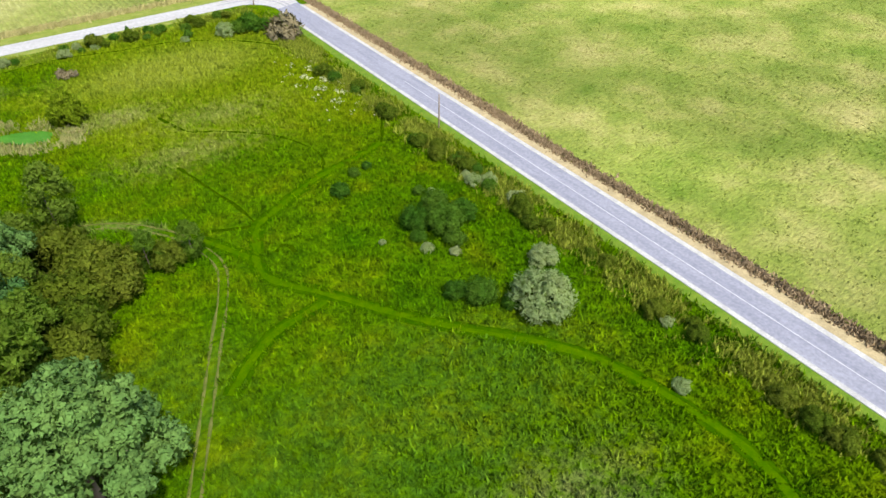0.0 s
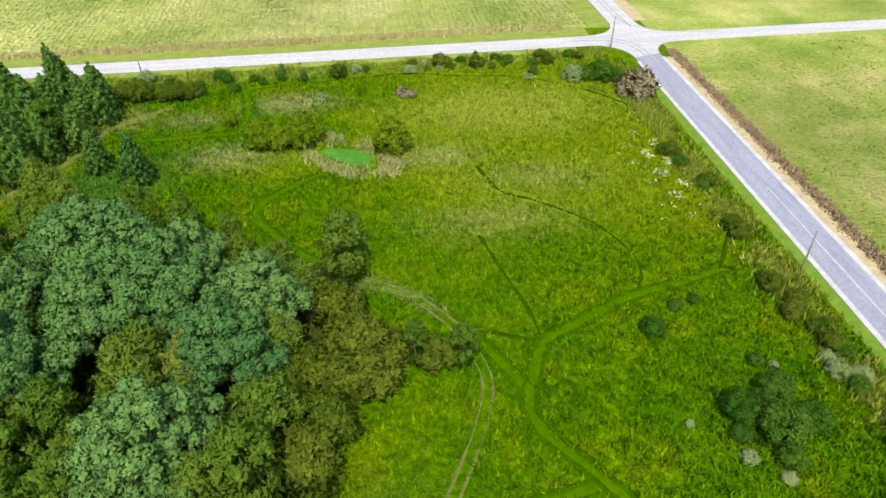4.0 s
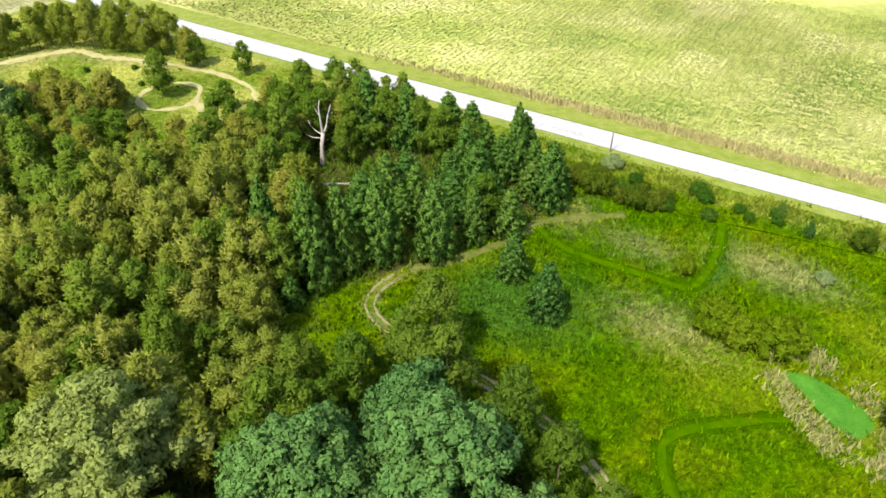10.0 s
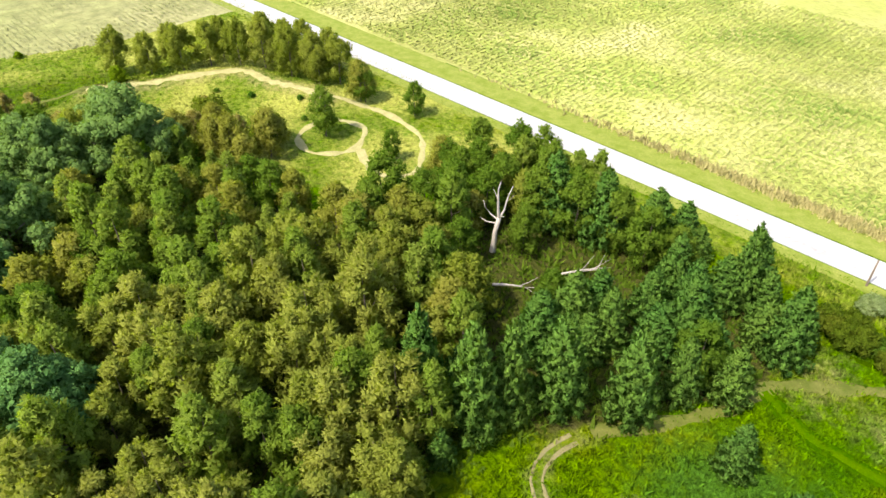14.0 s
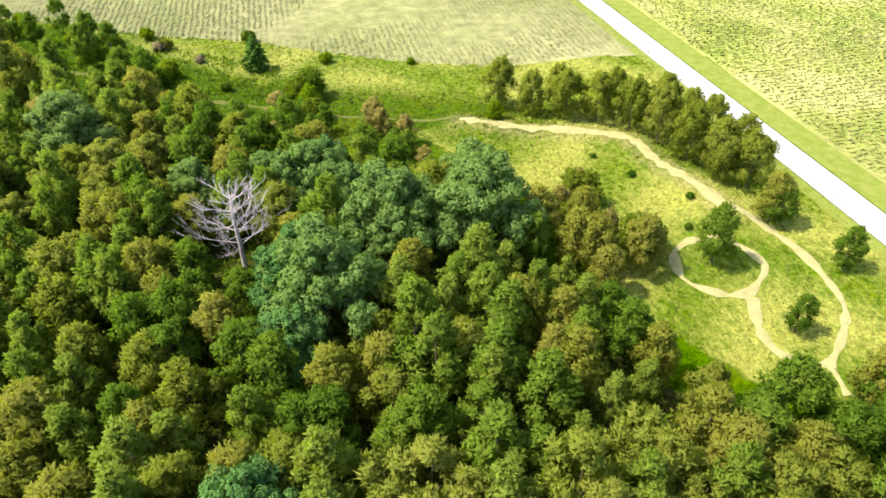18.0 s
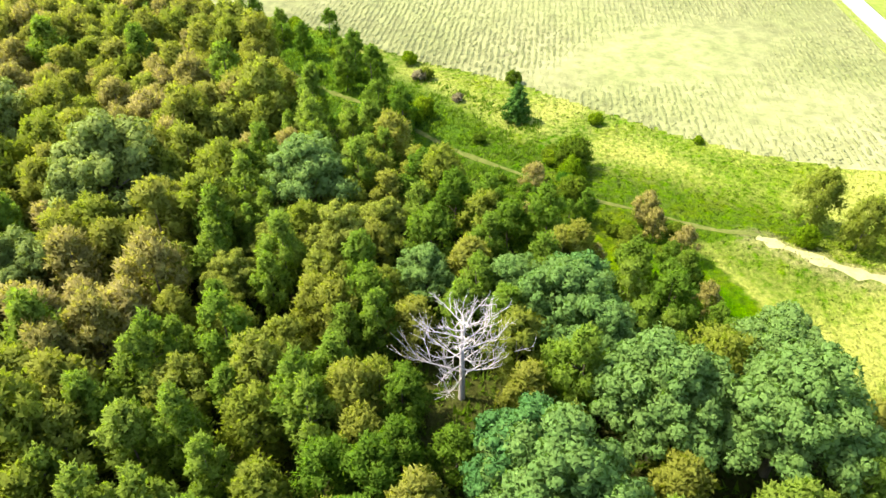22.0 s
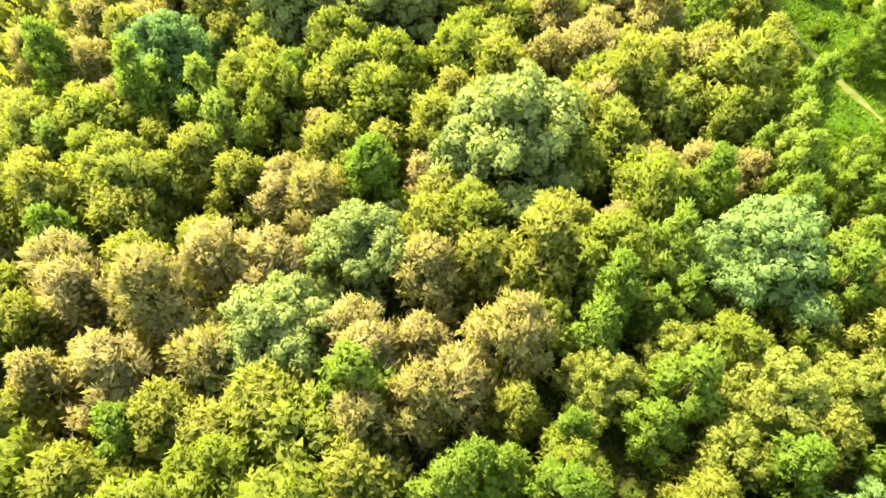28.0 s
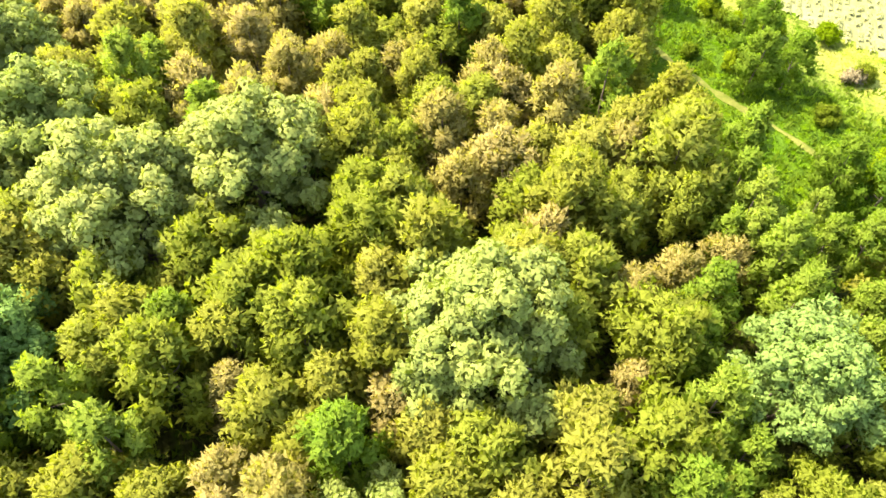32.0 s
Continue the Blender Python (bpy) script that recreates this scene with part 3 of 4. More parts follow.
slab("verge_north_east", 80.9, 84.4, 203, 1200, 0.05, M_SAND, "bare sandy verge beside the road", "verge")
slab("verge_north_west", 66.8, 73.5, 199, 1200, 0.045, M_VERGE, "mown grass verge beside the pale road", "verge")
slab("verge_north", -2500, 66, 192.2, 198.6, 0.04, M_VERGE, "mown grass verge beside the pale road", "verge", slant=ALONG_B)
slab("verge_south", -2500, 60, 182.6, 185.2, 0.05, M_VERGE, "mown grass verge beside the pale road", "verge", slant=ALONG_B)
pond_ring = smooth_line(POND + POND[:1], 0.8)[:-1]
pond = mesh_from("pond", [(x, y, height(3, 140) + 0.42) for x, y in pond_ring], [tuple(range(len(pond_ring)))], M_DUCKWEED)
tagged(new("pond", pond), "small pond covered in bright green duckweed", "pond", kind="structure")


# ---- grass, weeds and crops: what nobody could count ----
rng = np.random.default_rng(7)


def blades(x, y, z, tall, wide, count, lean=0.35):
    """count upright triangles for each tuft."""
    n = len(x)
    base = np.repeat(np.stack([x, y, z], -1), count, 0)
    a = rng.uniform(0, 2 * np.pi, n * count)
    side = np.stack([np.cos(a), np.sin(a), 0 * a], -1)
    t = np.repeat(tall, count) * rng.uniform(0.6, 1.1, n * count)
    w = np.repeat(wide, count) * rng.uniform(0.7, 1.3, n * count)
    off = rng.normal(0, 1, (n * count, 3)) * np.repeat(wide, count)[:, None] * 0.7
    off[:, 2] = 0
    tip = rng.normal(0, lean, (n * count, 3)) * t[:, None]
    tip[:, 2] = t
    c = base + off
    return np.stack([c - side * w[:, None] / 2 - [0, 0, 0.05], c + side * w[:, None] / 2 - [0, 0, 0.05], c + tip], 1)


def stuff(name, tris, mat, label, category, zoned=False):
    me = triangles(name, tris, mat)
    if zoned:
        paint_zones(me)
    return tagged(new(name, me), label, category, kind="stuff")


def scatter(n, x1, x2, y1, y2):
    return rng.uniform(x1, x2, n), rng.uniform(y1, y2, n)


def meadow_grass():
    x, y = scatter(118000, -60, 69, -16, 181)
    keep = (y > 10 + 18 * np.sin(x * 0.09) * np.sin(x * 0.023 + 1)) & ~inside(x, y, WOODS) & ~inside(x, y, POND) & (gap_to(x, y, RUTS) > 0.85)
    for line in MOWN:
        keep &= gap_to(x, y, line) > 0.75 + 0.35 * np.sin(x * 1.7 + y * 1.1)
    for line in TRAILS:
        keep &= gap_to(x, y, line) > 0.6 + 0.3 * np.sin(x * 1.3 + y)
    x, y = x[keep], y[keep]
    lump = np.sin(x * 0.9 + 2 * np.sin(y * 0.31)) * np.sin(y * 0.83 + 1.7 * np.sin(x * 0.27))
    knot = np.sin(x * 2.9 + 2.2 * np.sin(y * 0.9)) * np.sin(y * 3.3 + 2.0 * np.sin(x * 0.8 + 1))
    tall = np.maximum(0.1, 0.42 + 0.25 * lump + 0.5 * knot) + rng.uniform(0, 0.3, len(x))
    stuff("meadow_grass", blades(x, y, relief(x, y), tall, 0.36 + 0 * x, 3), M_GRASS, "knee-high green and yellow meadow grass", "grass", True)
    x, y = scatter(26000, -190, -30, 130, 183)
    keep = ~inside(x, y, WOODS)
    for line in LOOP:
        keep &= gap_to(x, y, line) > 1.3
    x, y = x[keep], y[keep]
    stuff("clearing_grass", blades(x, y, relief(x, y), 0.12 + rng.uniform(0, 0.2, len(x)), 0.35 + 0 * x, 2, 0.7), M_GRASS, "short sunlit pale grass of the clearing", "grass", True)
    x, y = scatter(30000, -270, -180, 20, 183)
    keep = ~inside(x, y, WOODS) & ~inside(x, y, CROP_EDGE) & (gap_to(x, y, WEST_PATH) > 0.8)
    x, y = x[keep], y[keep]
    stuff("fallow_grass", blades(x, y, relief(x, y), 0.1 + rng.uniform(0, 0.3, len(x)), 0.4 + 0 * x, 2, 0.8), M_GRASS, "rough tall grass between woods and field", "grass", True)
    a = rng.uniform(0, 2 * np.pi, 1400)
    x, y = 3 + 8.2 * np.cos(a) + rng.normal(0, 1.1, 1400), 140 + 5.6 * np.sin(a) - 5.0 * np.cos(a) + rng.normal(0, 1.1, 1400)
    keep = ~inside(x, y, POND) & (np.sin(a * 3 + 1) + np.sin(a * 7) > -0.4)
    x, y = x[keep], y[keep]
    stuff("pond_sedge", blades(x, y, relief(x, y), 0.6 + rng.uniform(0, 0.6, len(x)), 0.4 + 0 * x, 4), M_SEDGE, "pale green sedge round the pond", "sedge")
    x, y = scatter(11000, -110, 0, 30, 178)
    x2, y2 = scatter(14000, -270, -100, -60, 140)
    x, y = np.concatenate([x, x2]), np.concatenate([y, y2])
    keep = inside(x, y, WOODS)
    x, y = x[keep], y[keep]
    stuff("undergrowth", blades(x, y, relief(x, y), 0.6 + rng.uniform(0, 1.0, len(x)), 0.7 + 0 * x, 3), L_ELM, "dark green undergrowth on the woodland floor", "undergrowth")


def ditch_weeds():
    x, y = np.minimum(65.4 + rng.normal(0, 1.7, 9000), 68.6), rng.uniform(0, 176, 9000)
    keep = np.sin(y * 0.35 + 1.3 * np.sin(y * 0.11)) + rng.normal(0, 0.5, 9000) > -0.35
    x, y = x[keep], y[keep]
    stuff("ditch_weeds", blades(x, y, relief(x, y), 0.6 + rng.uniform(0, 0.8, len(x)), 0.5 + 0 * x, 4), L_WEED, "tall olive weeds along the road ditch", "weeds")
    y = rng.uniform(-10, 182, 7000)
    x = 81.2 + DRIFT_A * y + rng.normal(0, 0.55, 7000)
    stuff("dry_verge_weeds", blades(x, y, 0 * x, 0.25 + rng.uniform(0, 0.5, len(x)), 0.5 + 0 * x, 3), M_DRY, "withered brown weeds between verge and field", "weeds")
    x = rng.uniform(-40, 66, 5000)
    y = 180.3 + DRIFT_B * x + rng.normal(0, 1.4, 5000)
    keep = np.sin(x * 0.4) + rng.normal(0, 0.6, 5000) > 0.1
    x, y = x[keep], y[keep]
    stuff("roadside_weeds", blades(x, y, relief(x, y), 0.3 + rng.uniform(0, 0.6, len(x)), 0.55 + 0 * x, 4), L_WEED, "tall weeds and brush below the pale road", "weeds")
    x, y = scatter(9000, -275, -196, 0, 92)
    keep = ~inside(x, y, WOODS) & (gap_to(x, y, WEST_PATH) > 1.0) & (gap_to(x, y, WEST_PATH + [(-262, 4)]) < 14) & (np.sin(x * 0.5) * np.sin(y * 0.43 + 1) + rng.normal(0, 0.4, 9000) > -0.2)
    x, y = x[keep], y[keep]
    stuff("trackside_weeds", blades(x, y, relief(x, y), 0.4 + rng.uniform(0, 0.8, len(x)), 0.5 + 0 * x, 4), L_ELM, "tall green weeds beside the narrow track", "weeds")
    x = rng.normal(-12, 38, 7000)
    y = 198.6 + DRIFT_B * x + rng.normal(0, 0.8, 7000)
    x, y = x[x < 60], y[x < 60]
    stuff("dry_reed_fringe", blades(x, y, 0 * x, 0.5 + rng.uniform(0, 0.8, len(x)), 0.4 + 0 * x, 3, 0.25), M_REED, "withered tan grass fringe before the maize", "weeds")
    x, y = scatter(26000, 83.5, 216, 6, 184)
    stuff("hay_regrowth", blades(x, y, 0 * x, 0.1 + rng.uniform(0, 0.22, len(x)), 0.55 + 0 * x, 2, 0.8), M_HAY, "low uneven regrowth on the mown field", "grass")


def rows_of(name, x1, x2, y1, y2, along, spacing, step, tall, wide, mat, label, poly=None):
    """Crop rows: each a leafy ridge with an uneven crest, plants at even steps."""
    u, v = np.meshgrid(np.arange(*((x1, x2) if along == 'x' else (y1, y2)), step), np.arange(*((y1, y2) if along == 'x' else (x1, x2)), spacing))
    u, v = u.ravel() + rng.uniform(-0.6, 0.6, u.size) * step, v.ravel()
    v = v + rng.normal(0, 0.2, len(v))
    x, y = (u, v) if along == 'x' else (v, u)
    keep = (np.ones(len(u), bool) if poly is None else inside(x, y, poly)) & (rng.random(len(u)) > 0.03)
    u, v = u[keep], v[keep]
    n = len(u)
    h = tall * rng.uniform(0.75, 1.1, n)
    tris = []
    for s in (-1, 1):
        for k in (0, 1):
            a = u + step * (k * 0.5 - 0.35) + rng.normal(0, 0.1, n)
            b = a + step * rng.uniform(0.5, 0.8, n)
            foot, tip = v + s * wide / 2, v + rng.normal(0, wide * 0.2, n)
            lo = np.zeros(n)
            p, q, t = np.stack([a, foot, lo], -1), np.stack([b, foot, lo], -1), np.stack([(a + b) / 2 + rng.normal(0, 0.15, n), tip, h], -1)
            tris.append(np.stack([p, q, t], 1))
    tris = np.concatenate(tris)
    if along == 'y':
        tris = tris[:, :, [1, 0, 2]]
    stuff(name, tris, mat, label, "crop")


M_SEDGE = plain("pale_sedge", (0.13, 0.17, 0.04), (0.26, 0.24, 0.1), 0.8, 0.8, 0.2)
L_WEED = leaf_material("olive_weed", (0.09, 0.15, 0.008), (0.13, 0.19, 0.012), (0.2, 0.22, 0.03), 0.4, 0.3)
meadow_grass()
ditch_weeds()
rows_of("maize_field", -260, 69, 192, 292, 'y', 1.5, 1.1, 0.5, 1.5, M_CORN, "ripening yellow-green maize in long rows", [(-260, 193.2), (67, 201.6), (67, 292), (-260, 292)])
rows_of("west_crop", -440, -215, -110, 180, 'x', 1.55, 1.6, 0.24, 0.8, M_CROP_ROW, "pale yellow-green row crop", CROP_EDGE)


# ---- trees ----
def ico():
    bm = bmesh.new()
    bmesh.ops.create_icosphere(bm, subdivisions=1, radius=1.0)
    v = np.array([p.co[:] for p in bm.verts])
    f = np.array([[p.index for p in q.verts] for q in bm.faces])
    bm.free()
    return v, f


ICO_V, ICO_F = ico()


def sprays(r, centres, radii, per, size, up=0.25, feather=0.0, long=1.0, stretch=1.0, stray=0.25, tight=False):
    """Leaf sprays on the skins of clumps, with a ragged core in each. feather: how far the sprays stick out."""
    k = np.repeat(np.arange(len(centres)), per)
    d = unit(r.normal(0, 1, (len(k), 3)) + [0, 0, up])
    reach = radii[k] * np.where(r.random(len(k)) < stray, r.uniform(1.0, 1.35, len(k)), r.uniform(0.84 if tight else 0.65, 1.05 if tight else 1.08, len(k)))
    pos = centres[k] + d * reach[:, None] * [1, 1, stretch]
    nrm = unit(d + r.normal(0, 0.55, (len(k), 3)))
    a = unit(np.cross(nrm, r.normal(0, 1, (len(k), 3))))
    b = unit(np.cross(nrm, a) * (1 - feather) + (d + [0, 0, 0.5]) * feather + r.normal(0, 0.2, (len(k), 3)))
    s = (size * r.uniform(0.6, 1.3, len(k)))[:, None]
    leaves = np.stack([pos - a * s * 0.5 - b * s * 0.3, pos + a * s * 0.5 - b * s * 0.25, pos + b * s * 0.75 * long], 1)
    mid = centres.mean(0) - [0, 0, 0.5]
    soft = [unit((2.0 if tight else 0.95) * d + (0.7 if tight else 1.1) * unit(pos - mid) + (0.3 if tight else 0.35) * nrm + [0, 0, 0.3 if tight else 0.45])]
    core = []
    for c, q in zip(centres, radii):
        v = c + ICO_V * [1, 1, stretch] * q * 0.68 * r.uniform(0.65, 1.1, (len(ICO_V), 1))
        core.append(v[ICO_F])
        soft.append(unit(v[ICO_F].mean(1) - c))
    return np.concatenate([leaves, *core], 0), np.concatenate(soft, 0)


def dome(r, n, radius, tall, middle, clump, low=-0.25):
    """Clump centres over a broad dome."""
    d = []
    while len(d) < n:
        v = unit(r.normal(0, 1, 3))
        if v[2] > low and all(np.linalg.norm(v - w) > 1.55 / math.sqrt(n) for w in d[-60:]) or r.random() < 0.02:
            d.append(v)
    d = np.array(d)
    lump = r.uniform(0.8, 1.08, (n, 1))
    c = d * lump * [radius, radius, tall] * 0.82 + [0, 0, middle]
    q = clump * r.uniform(0.75, 1.25, n)
    fill = np.array([[0, 0, middle + tall * 0.1]])
    return np.concatenate([c, fill]), np.concatenate([q, [radius * 0.55]])


def spindle(r, n, radius, low, high, clump):
    """Clump centres through a tall, narrow, uneven crown with several leaders."""
    u = np.sort(r.uniform(0, 1, n))
    w = np.sin(np.pi * (0.12 + 0.8 * u) ** 0.75) * radius * r.uniform(0.45, 1.0, n)
    a = np.arange(n) * 2.4 + r.uniform(0, 0.8, n)
    c = np.stack([np.cos(a) * w, np.sin(a) * w, low + (high - low) * u], -1)
    q = clump * r.uniform(0.75, 1.2, n) * (1.12 - 0.45 * u)
    return c, q


def trunk_mesh(r, name, tall, thick, limbs, spread, mat=None, sides=5):
    verts, faces = [], []
    lean = r.normal(0, 0.03, 2)
    path = [(lean[0] * z, lean[1] * z, z) for z in (-0.4, tall * 0.4, tall * 0.75, tall)]
    tube(verts, faces, path, [thick * 1.25, thick * 0.8, thick * 0.45, thick * 0.15], sides)
    for i in range(limbs):
        z = tall * r.uniform(0.3, 0.75)
        a = i * 2.4 + r.uniform(0, 0.7)
        s = spread * r.uniform(0.6, 1.0)
        o = (lean[0] * z, lean[1] * z)
        pts = [(o[0], o[1], z), (o[0] + math.cos(a) * s * 0.5, o[1] + math.sin(a) * s * 0.5, z + s * 0.35), (o[0] + math.cos(a + 0.2) * s, o[1] + math.sin(a + 0.2) * s, z + s * 0.85)]
        tube(verts, faces, pts, [thick * 0.42, thick * 0.28, thick * 0.08], 4)
    return mesh_from(name, verts, faces, mat or M_BARK, smooth=True)


def tree(name, label, tris, leaf, trunk, group="", category="tree"):
    """One tree, built at the origin as a pattern for its copies."""
    t = thing(name, label, category, group)
    part("trunk", trunk, t)
    part("crown", triangles("crown", tris[0], leaf, tris[1]), t)
    return t


def oak(seed, leaf, label, name="oak_tree"):
    """Broad crown of several big lobes, each built of clumps."""
    r = np.random.default_rng(seed)
    c, q = dome(r, 36, 4.5, 3.7, 8.0, 1.2)
    lobes = []
    for i in range(17):
        ring = 0 if i < 8 else 1 if i < 14 else 2
        a = 2 * math.pi * i / (8, 6, 3)[ring] + r.uniform(-0.3, 0.3)
        far = (5.1, 3.3, 1.3)[ring] * r.uniform(0.88, 1.1)
        z = (7.2, 10.3, 12.4)[ring] + r.uniform(-0.9, 0.9)
        size = r.uniform(0.75, 1.1)
        lc, lq = dome(r, 8, 1.9 * size, 1.8 * size, 0, 0.85 * size)
        lobes.append((lc + [math.cos(a) * far, math.sin(a) * far, z], lq))
    c = np.concatenate([c] + [l[0] for l in lobes] + [[[0, 0, 11.0], [0, 0, 12.6]]])
    q = np.concatenate([q] + [l[1] for l in lobes] + [[2.0, 1.1]])
    t = tree(name, label, sprays(r, c, q, 110, 0.34, stray=0.03, tight=True), leaf, trunk_mesh(r, "trunk", 9.0, 0.42, 0, 4.0))
    for i in range(5):
        v, f = [], []
        a, z = i * 1.26 + r.uniform(0, 0.4), r.uniform(3.5, 5.5)
        tube(v, f, [(0, 0, z), (2.0 * math.cos(a), 2.0 * math.sin(a), z + 1.8), (4.2 * math.cos(a + 0.15), 4.2 * math.sin(a + 0.15), z + 3.6)], [0.22, 0.15, 0.05], 6)
        part("limb", mesh_from("limb", v, f, M_BARK, smooth=True), t)
    return t


def slim(seed, leaf, label, name, radius=2.7, low=2.4, high=11.0, n=22, clump=0.95, per=66, size=0.47, long=1.1, feather=0.45, stretch=1.35):
    r = np.random.default_rng(seed)
    c, q = spindle(r, n, radius, low, high, clump)
    return tree(name, label, sprays(r, c, q, per, size, 0.3, feather, long, stretch), leaf, trunk_mesh(r, "trunk", high * 0.9, 0.15, 3, 1.6))


def spruce(seed, leaf=None, label="green conical conifer with full drooping boughs", name="spruce_tree"):
    """Whorls of boughs, each shorter than the one below, that droop towards their ends."""
    r = np.random.default_rng(seed)
    c, q = [[0, 0, 2.2], [0, 0, 4.2], [0, 0, 6.2], [0, 0, 8.2], [0, 0, 9.6], [0, 0, 10.5]], [2.0, 1.55, 1.1, 0.7, 0.42, 0.26]
    for k in range(10):
        z, reach = 0.9 + k * 0.93, 3.6 * (1 - (k / 10.6) ** 1.5) * (0.86 if k == 0 else 1.0)
        count = max(4, 9 - k // 2)
        for i in range(count):
            a = 2 * math.pi * (i + 0.5 * (k % 2)) / count + r.uniform(-0.2, 0.2)
            long = reach * r.uniform(0.85, 1.1)
            for f, size in ((0.52, 0.7), (0.95, 0.46)):
                c.append([math.cos(a) * long * f, math.sin(a) * long * f, z + 0.3 - 0.6 * f * reach / 3.6 + r.uniform(-0.1, 0.1)])
                q.append(size * (1.25 - 0.06 * k) * r.uniform(0.85, 1.15))
    return tree(name, label, sprays(r, np.array(c), np.array(q), 30, 0.4, 0.15, 0.6, 1.4, 0.7, 0.3), leaf or L_SPRUCE, trunk_mesh(r, "trunk", 9.6, 0.19, 0, 0))


def bush(seed, leaf, label, name, radius=2.0, tall=2.0, n=16, clump=0.75, per=60, size=0.42, long=1.0, up=0.25):
    r = np.random.default_rng(seed)
    c, q = dome(r, n, radius, tall, tall * 0.55, clump, -0.3)
    c[:, 2] = np.maximum(c[:, 2], q * 0.6)
    return tree(name, label, sprays(r, c, q, per, size, up, 0.35, long), leaf, trunk_mesh(r, "trunk", tall * 0.9, 0.07, 5, radius * 0.5), category="shrub")


L_HACK = leaf_material("hackberry_leaf", (0.15, 0.192, 0.02), (0.18, 0.215, 0.03), (0.21, 0.236, 0.042), 0.15, grain=0.18)
OAKS = [oak(s, L_OAK, "broad blue-green oak with a domed crown", "oak_tree") for s in (11, 12, 13)]
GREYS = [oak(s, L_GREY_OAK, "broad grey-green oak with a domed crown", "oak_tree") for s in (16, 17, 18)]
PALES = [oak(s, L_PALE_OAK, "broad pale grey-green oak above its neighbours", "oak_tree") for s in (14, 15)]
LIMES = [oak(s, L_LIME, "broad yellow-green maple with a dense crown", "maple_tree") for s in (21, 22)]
ASPENS = [slim(s, L_ASPEN, "slender bright green aspen in the wood", "aspen_tree", 2.5, 2.4, 11.5, 26, 0.85, 110, 0.35, 1.4) for s in (31, 32, 33, 34)]
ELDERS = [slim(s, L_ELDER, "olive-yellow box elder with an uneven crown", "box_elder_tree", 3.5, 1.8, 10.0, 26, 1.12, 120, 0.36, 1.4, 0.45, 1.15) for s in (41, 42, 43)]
# light leaf colour stands in for sunshine on one stretch of wood
SUNLIT_MAPLES = [slim(s, L_LIME, "upright yellow-green maple, leaf lightened for a sunlit part of the wood", "maple_tree", 3.3, 1.8, 11.0, 28, 1.02, 120, 0.35, 1.5, 0.55, 1.3) for s in (48, 49, 50)]
HACKS = [slim(s, L_HACK, "olive-green hackberry in the closed wood", "hackberry_tree", 3.8, 1.8, 10.0, 28, 1.15, 120, 0.36, 1.4, 0.45, 1.1) for s in (45, 46, 47)]
ELMS = [slim(s, L_ELM, "dark green elm with a rounded crown", "elm_tree", 3.3, 2.0, 10.5, 25, 1.12, 115, 0.36, 1.3, 0.4, 1.15) for s in (51, 52, 53)]
ASHES = [slim(s, L_ASH, "thin tan-leaved ash in early decline", "ash_tree", 3.2, 2.0, 9.6, 24, 1.0, 120, 0.3, 1.6, 0.6, 1.2) for s in (61, 62)]
SPRUCES = [spruce(s) for s in (71, 72, 73)]
WILLOWS = [bush(s, L_WILLOW, "bright green willow shrub with upright shoots", "willow_shrub", 2.4, 2.6, 20, 0.8, 150, 0.32, 1.9, 0.9) for s in (81, 82)]
OLIVES = [bush(s, L_OLIVE, "silvery grey-green shrub in the meadow", "silver_shrub", 2.4, 2.3, 34, 0.62, 150, 0.16, 1.9, 0.7) for s in (91, 92)]
BUSHES = [bush(s, L_BUSH, "dark green rounded meadow shrub", "green_shrub", 2.0, 1.9, 22, 0.68, 170, 0.2) for s in (101, 102)]
BROWNS = [bush(s, L_TWIG, "greyish pink bare-twigged shrub", "twiggy_shrub", 2.0, 1.8, 14, 0.7, 56, 0.35, 2.2, 0.8) for s in (111,)]
SCRUBS = [bush(s, L_SCRUB, "olive scrub at the edge of the wood", "scrub", 2.4, 2.8, 18, 0.85, 150, 0.3, 1.5, 0.5) for s in (121, 122)]
PATTERNS = [HACKS, SUNLIT_MAPLES, OAKS, GREYS, PALES, LIMES, ASPENS, ELDERS, ELMS, ASHES, SPRUCES, WILLOWS, OLIVES, BUSHES, BROWNS, SCRUBS]
placed = []
pick = random.Random(5)


def plant(kinds, x, y, scale=1.0, tall=1.0, label=""):
    """Sets a copy of one of the patterns at a place of the plan."""
    p = kinds[pick.randrange(len(kinds))]
    m = pose(x, y, height(x, y), 0, 0, pick.uniform(0, 360)) @ Matrix.Diagonal((scale, scale, scale * tall, 1))
    t = copy_thing(p, m)
    if label:
        tagged(t, label)
    placed.append((x, y, scale * (5.4 if kinds in (OAKS, GREYS, PALES, LIMES) else 3.0 if kinds is SPRUCES else 2.2)))
    return t


# trees that stand out, by their place
for x, y, s in ((-12, 84, 1.1), (-20, 94, 1.25), (-17, 70, 1.25), (-29, 101, 1.35), (-18, 99, 1.1), (-39, 93, 1.3), (-9, 91, 1.1), (-36, 83, 1.2), (-36, 107, 1.0), (-27, 90, 1.2), (-5, 51, 1.4),
                (-95, 88, 1.1), (-136, 92, 1.1), (-125, 90, 0.95), (-101, 85, 1.05), (-99, 76, 1.1), (-164, 97, 0.95),
                ):
    plant(OAKS, x, y, s * 0.95, 0.97)
# pale leaf on this oak stands for sun falling on its crown
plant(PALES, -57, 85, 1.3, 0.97)
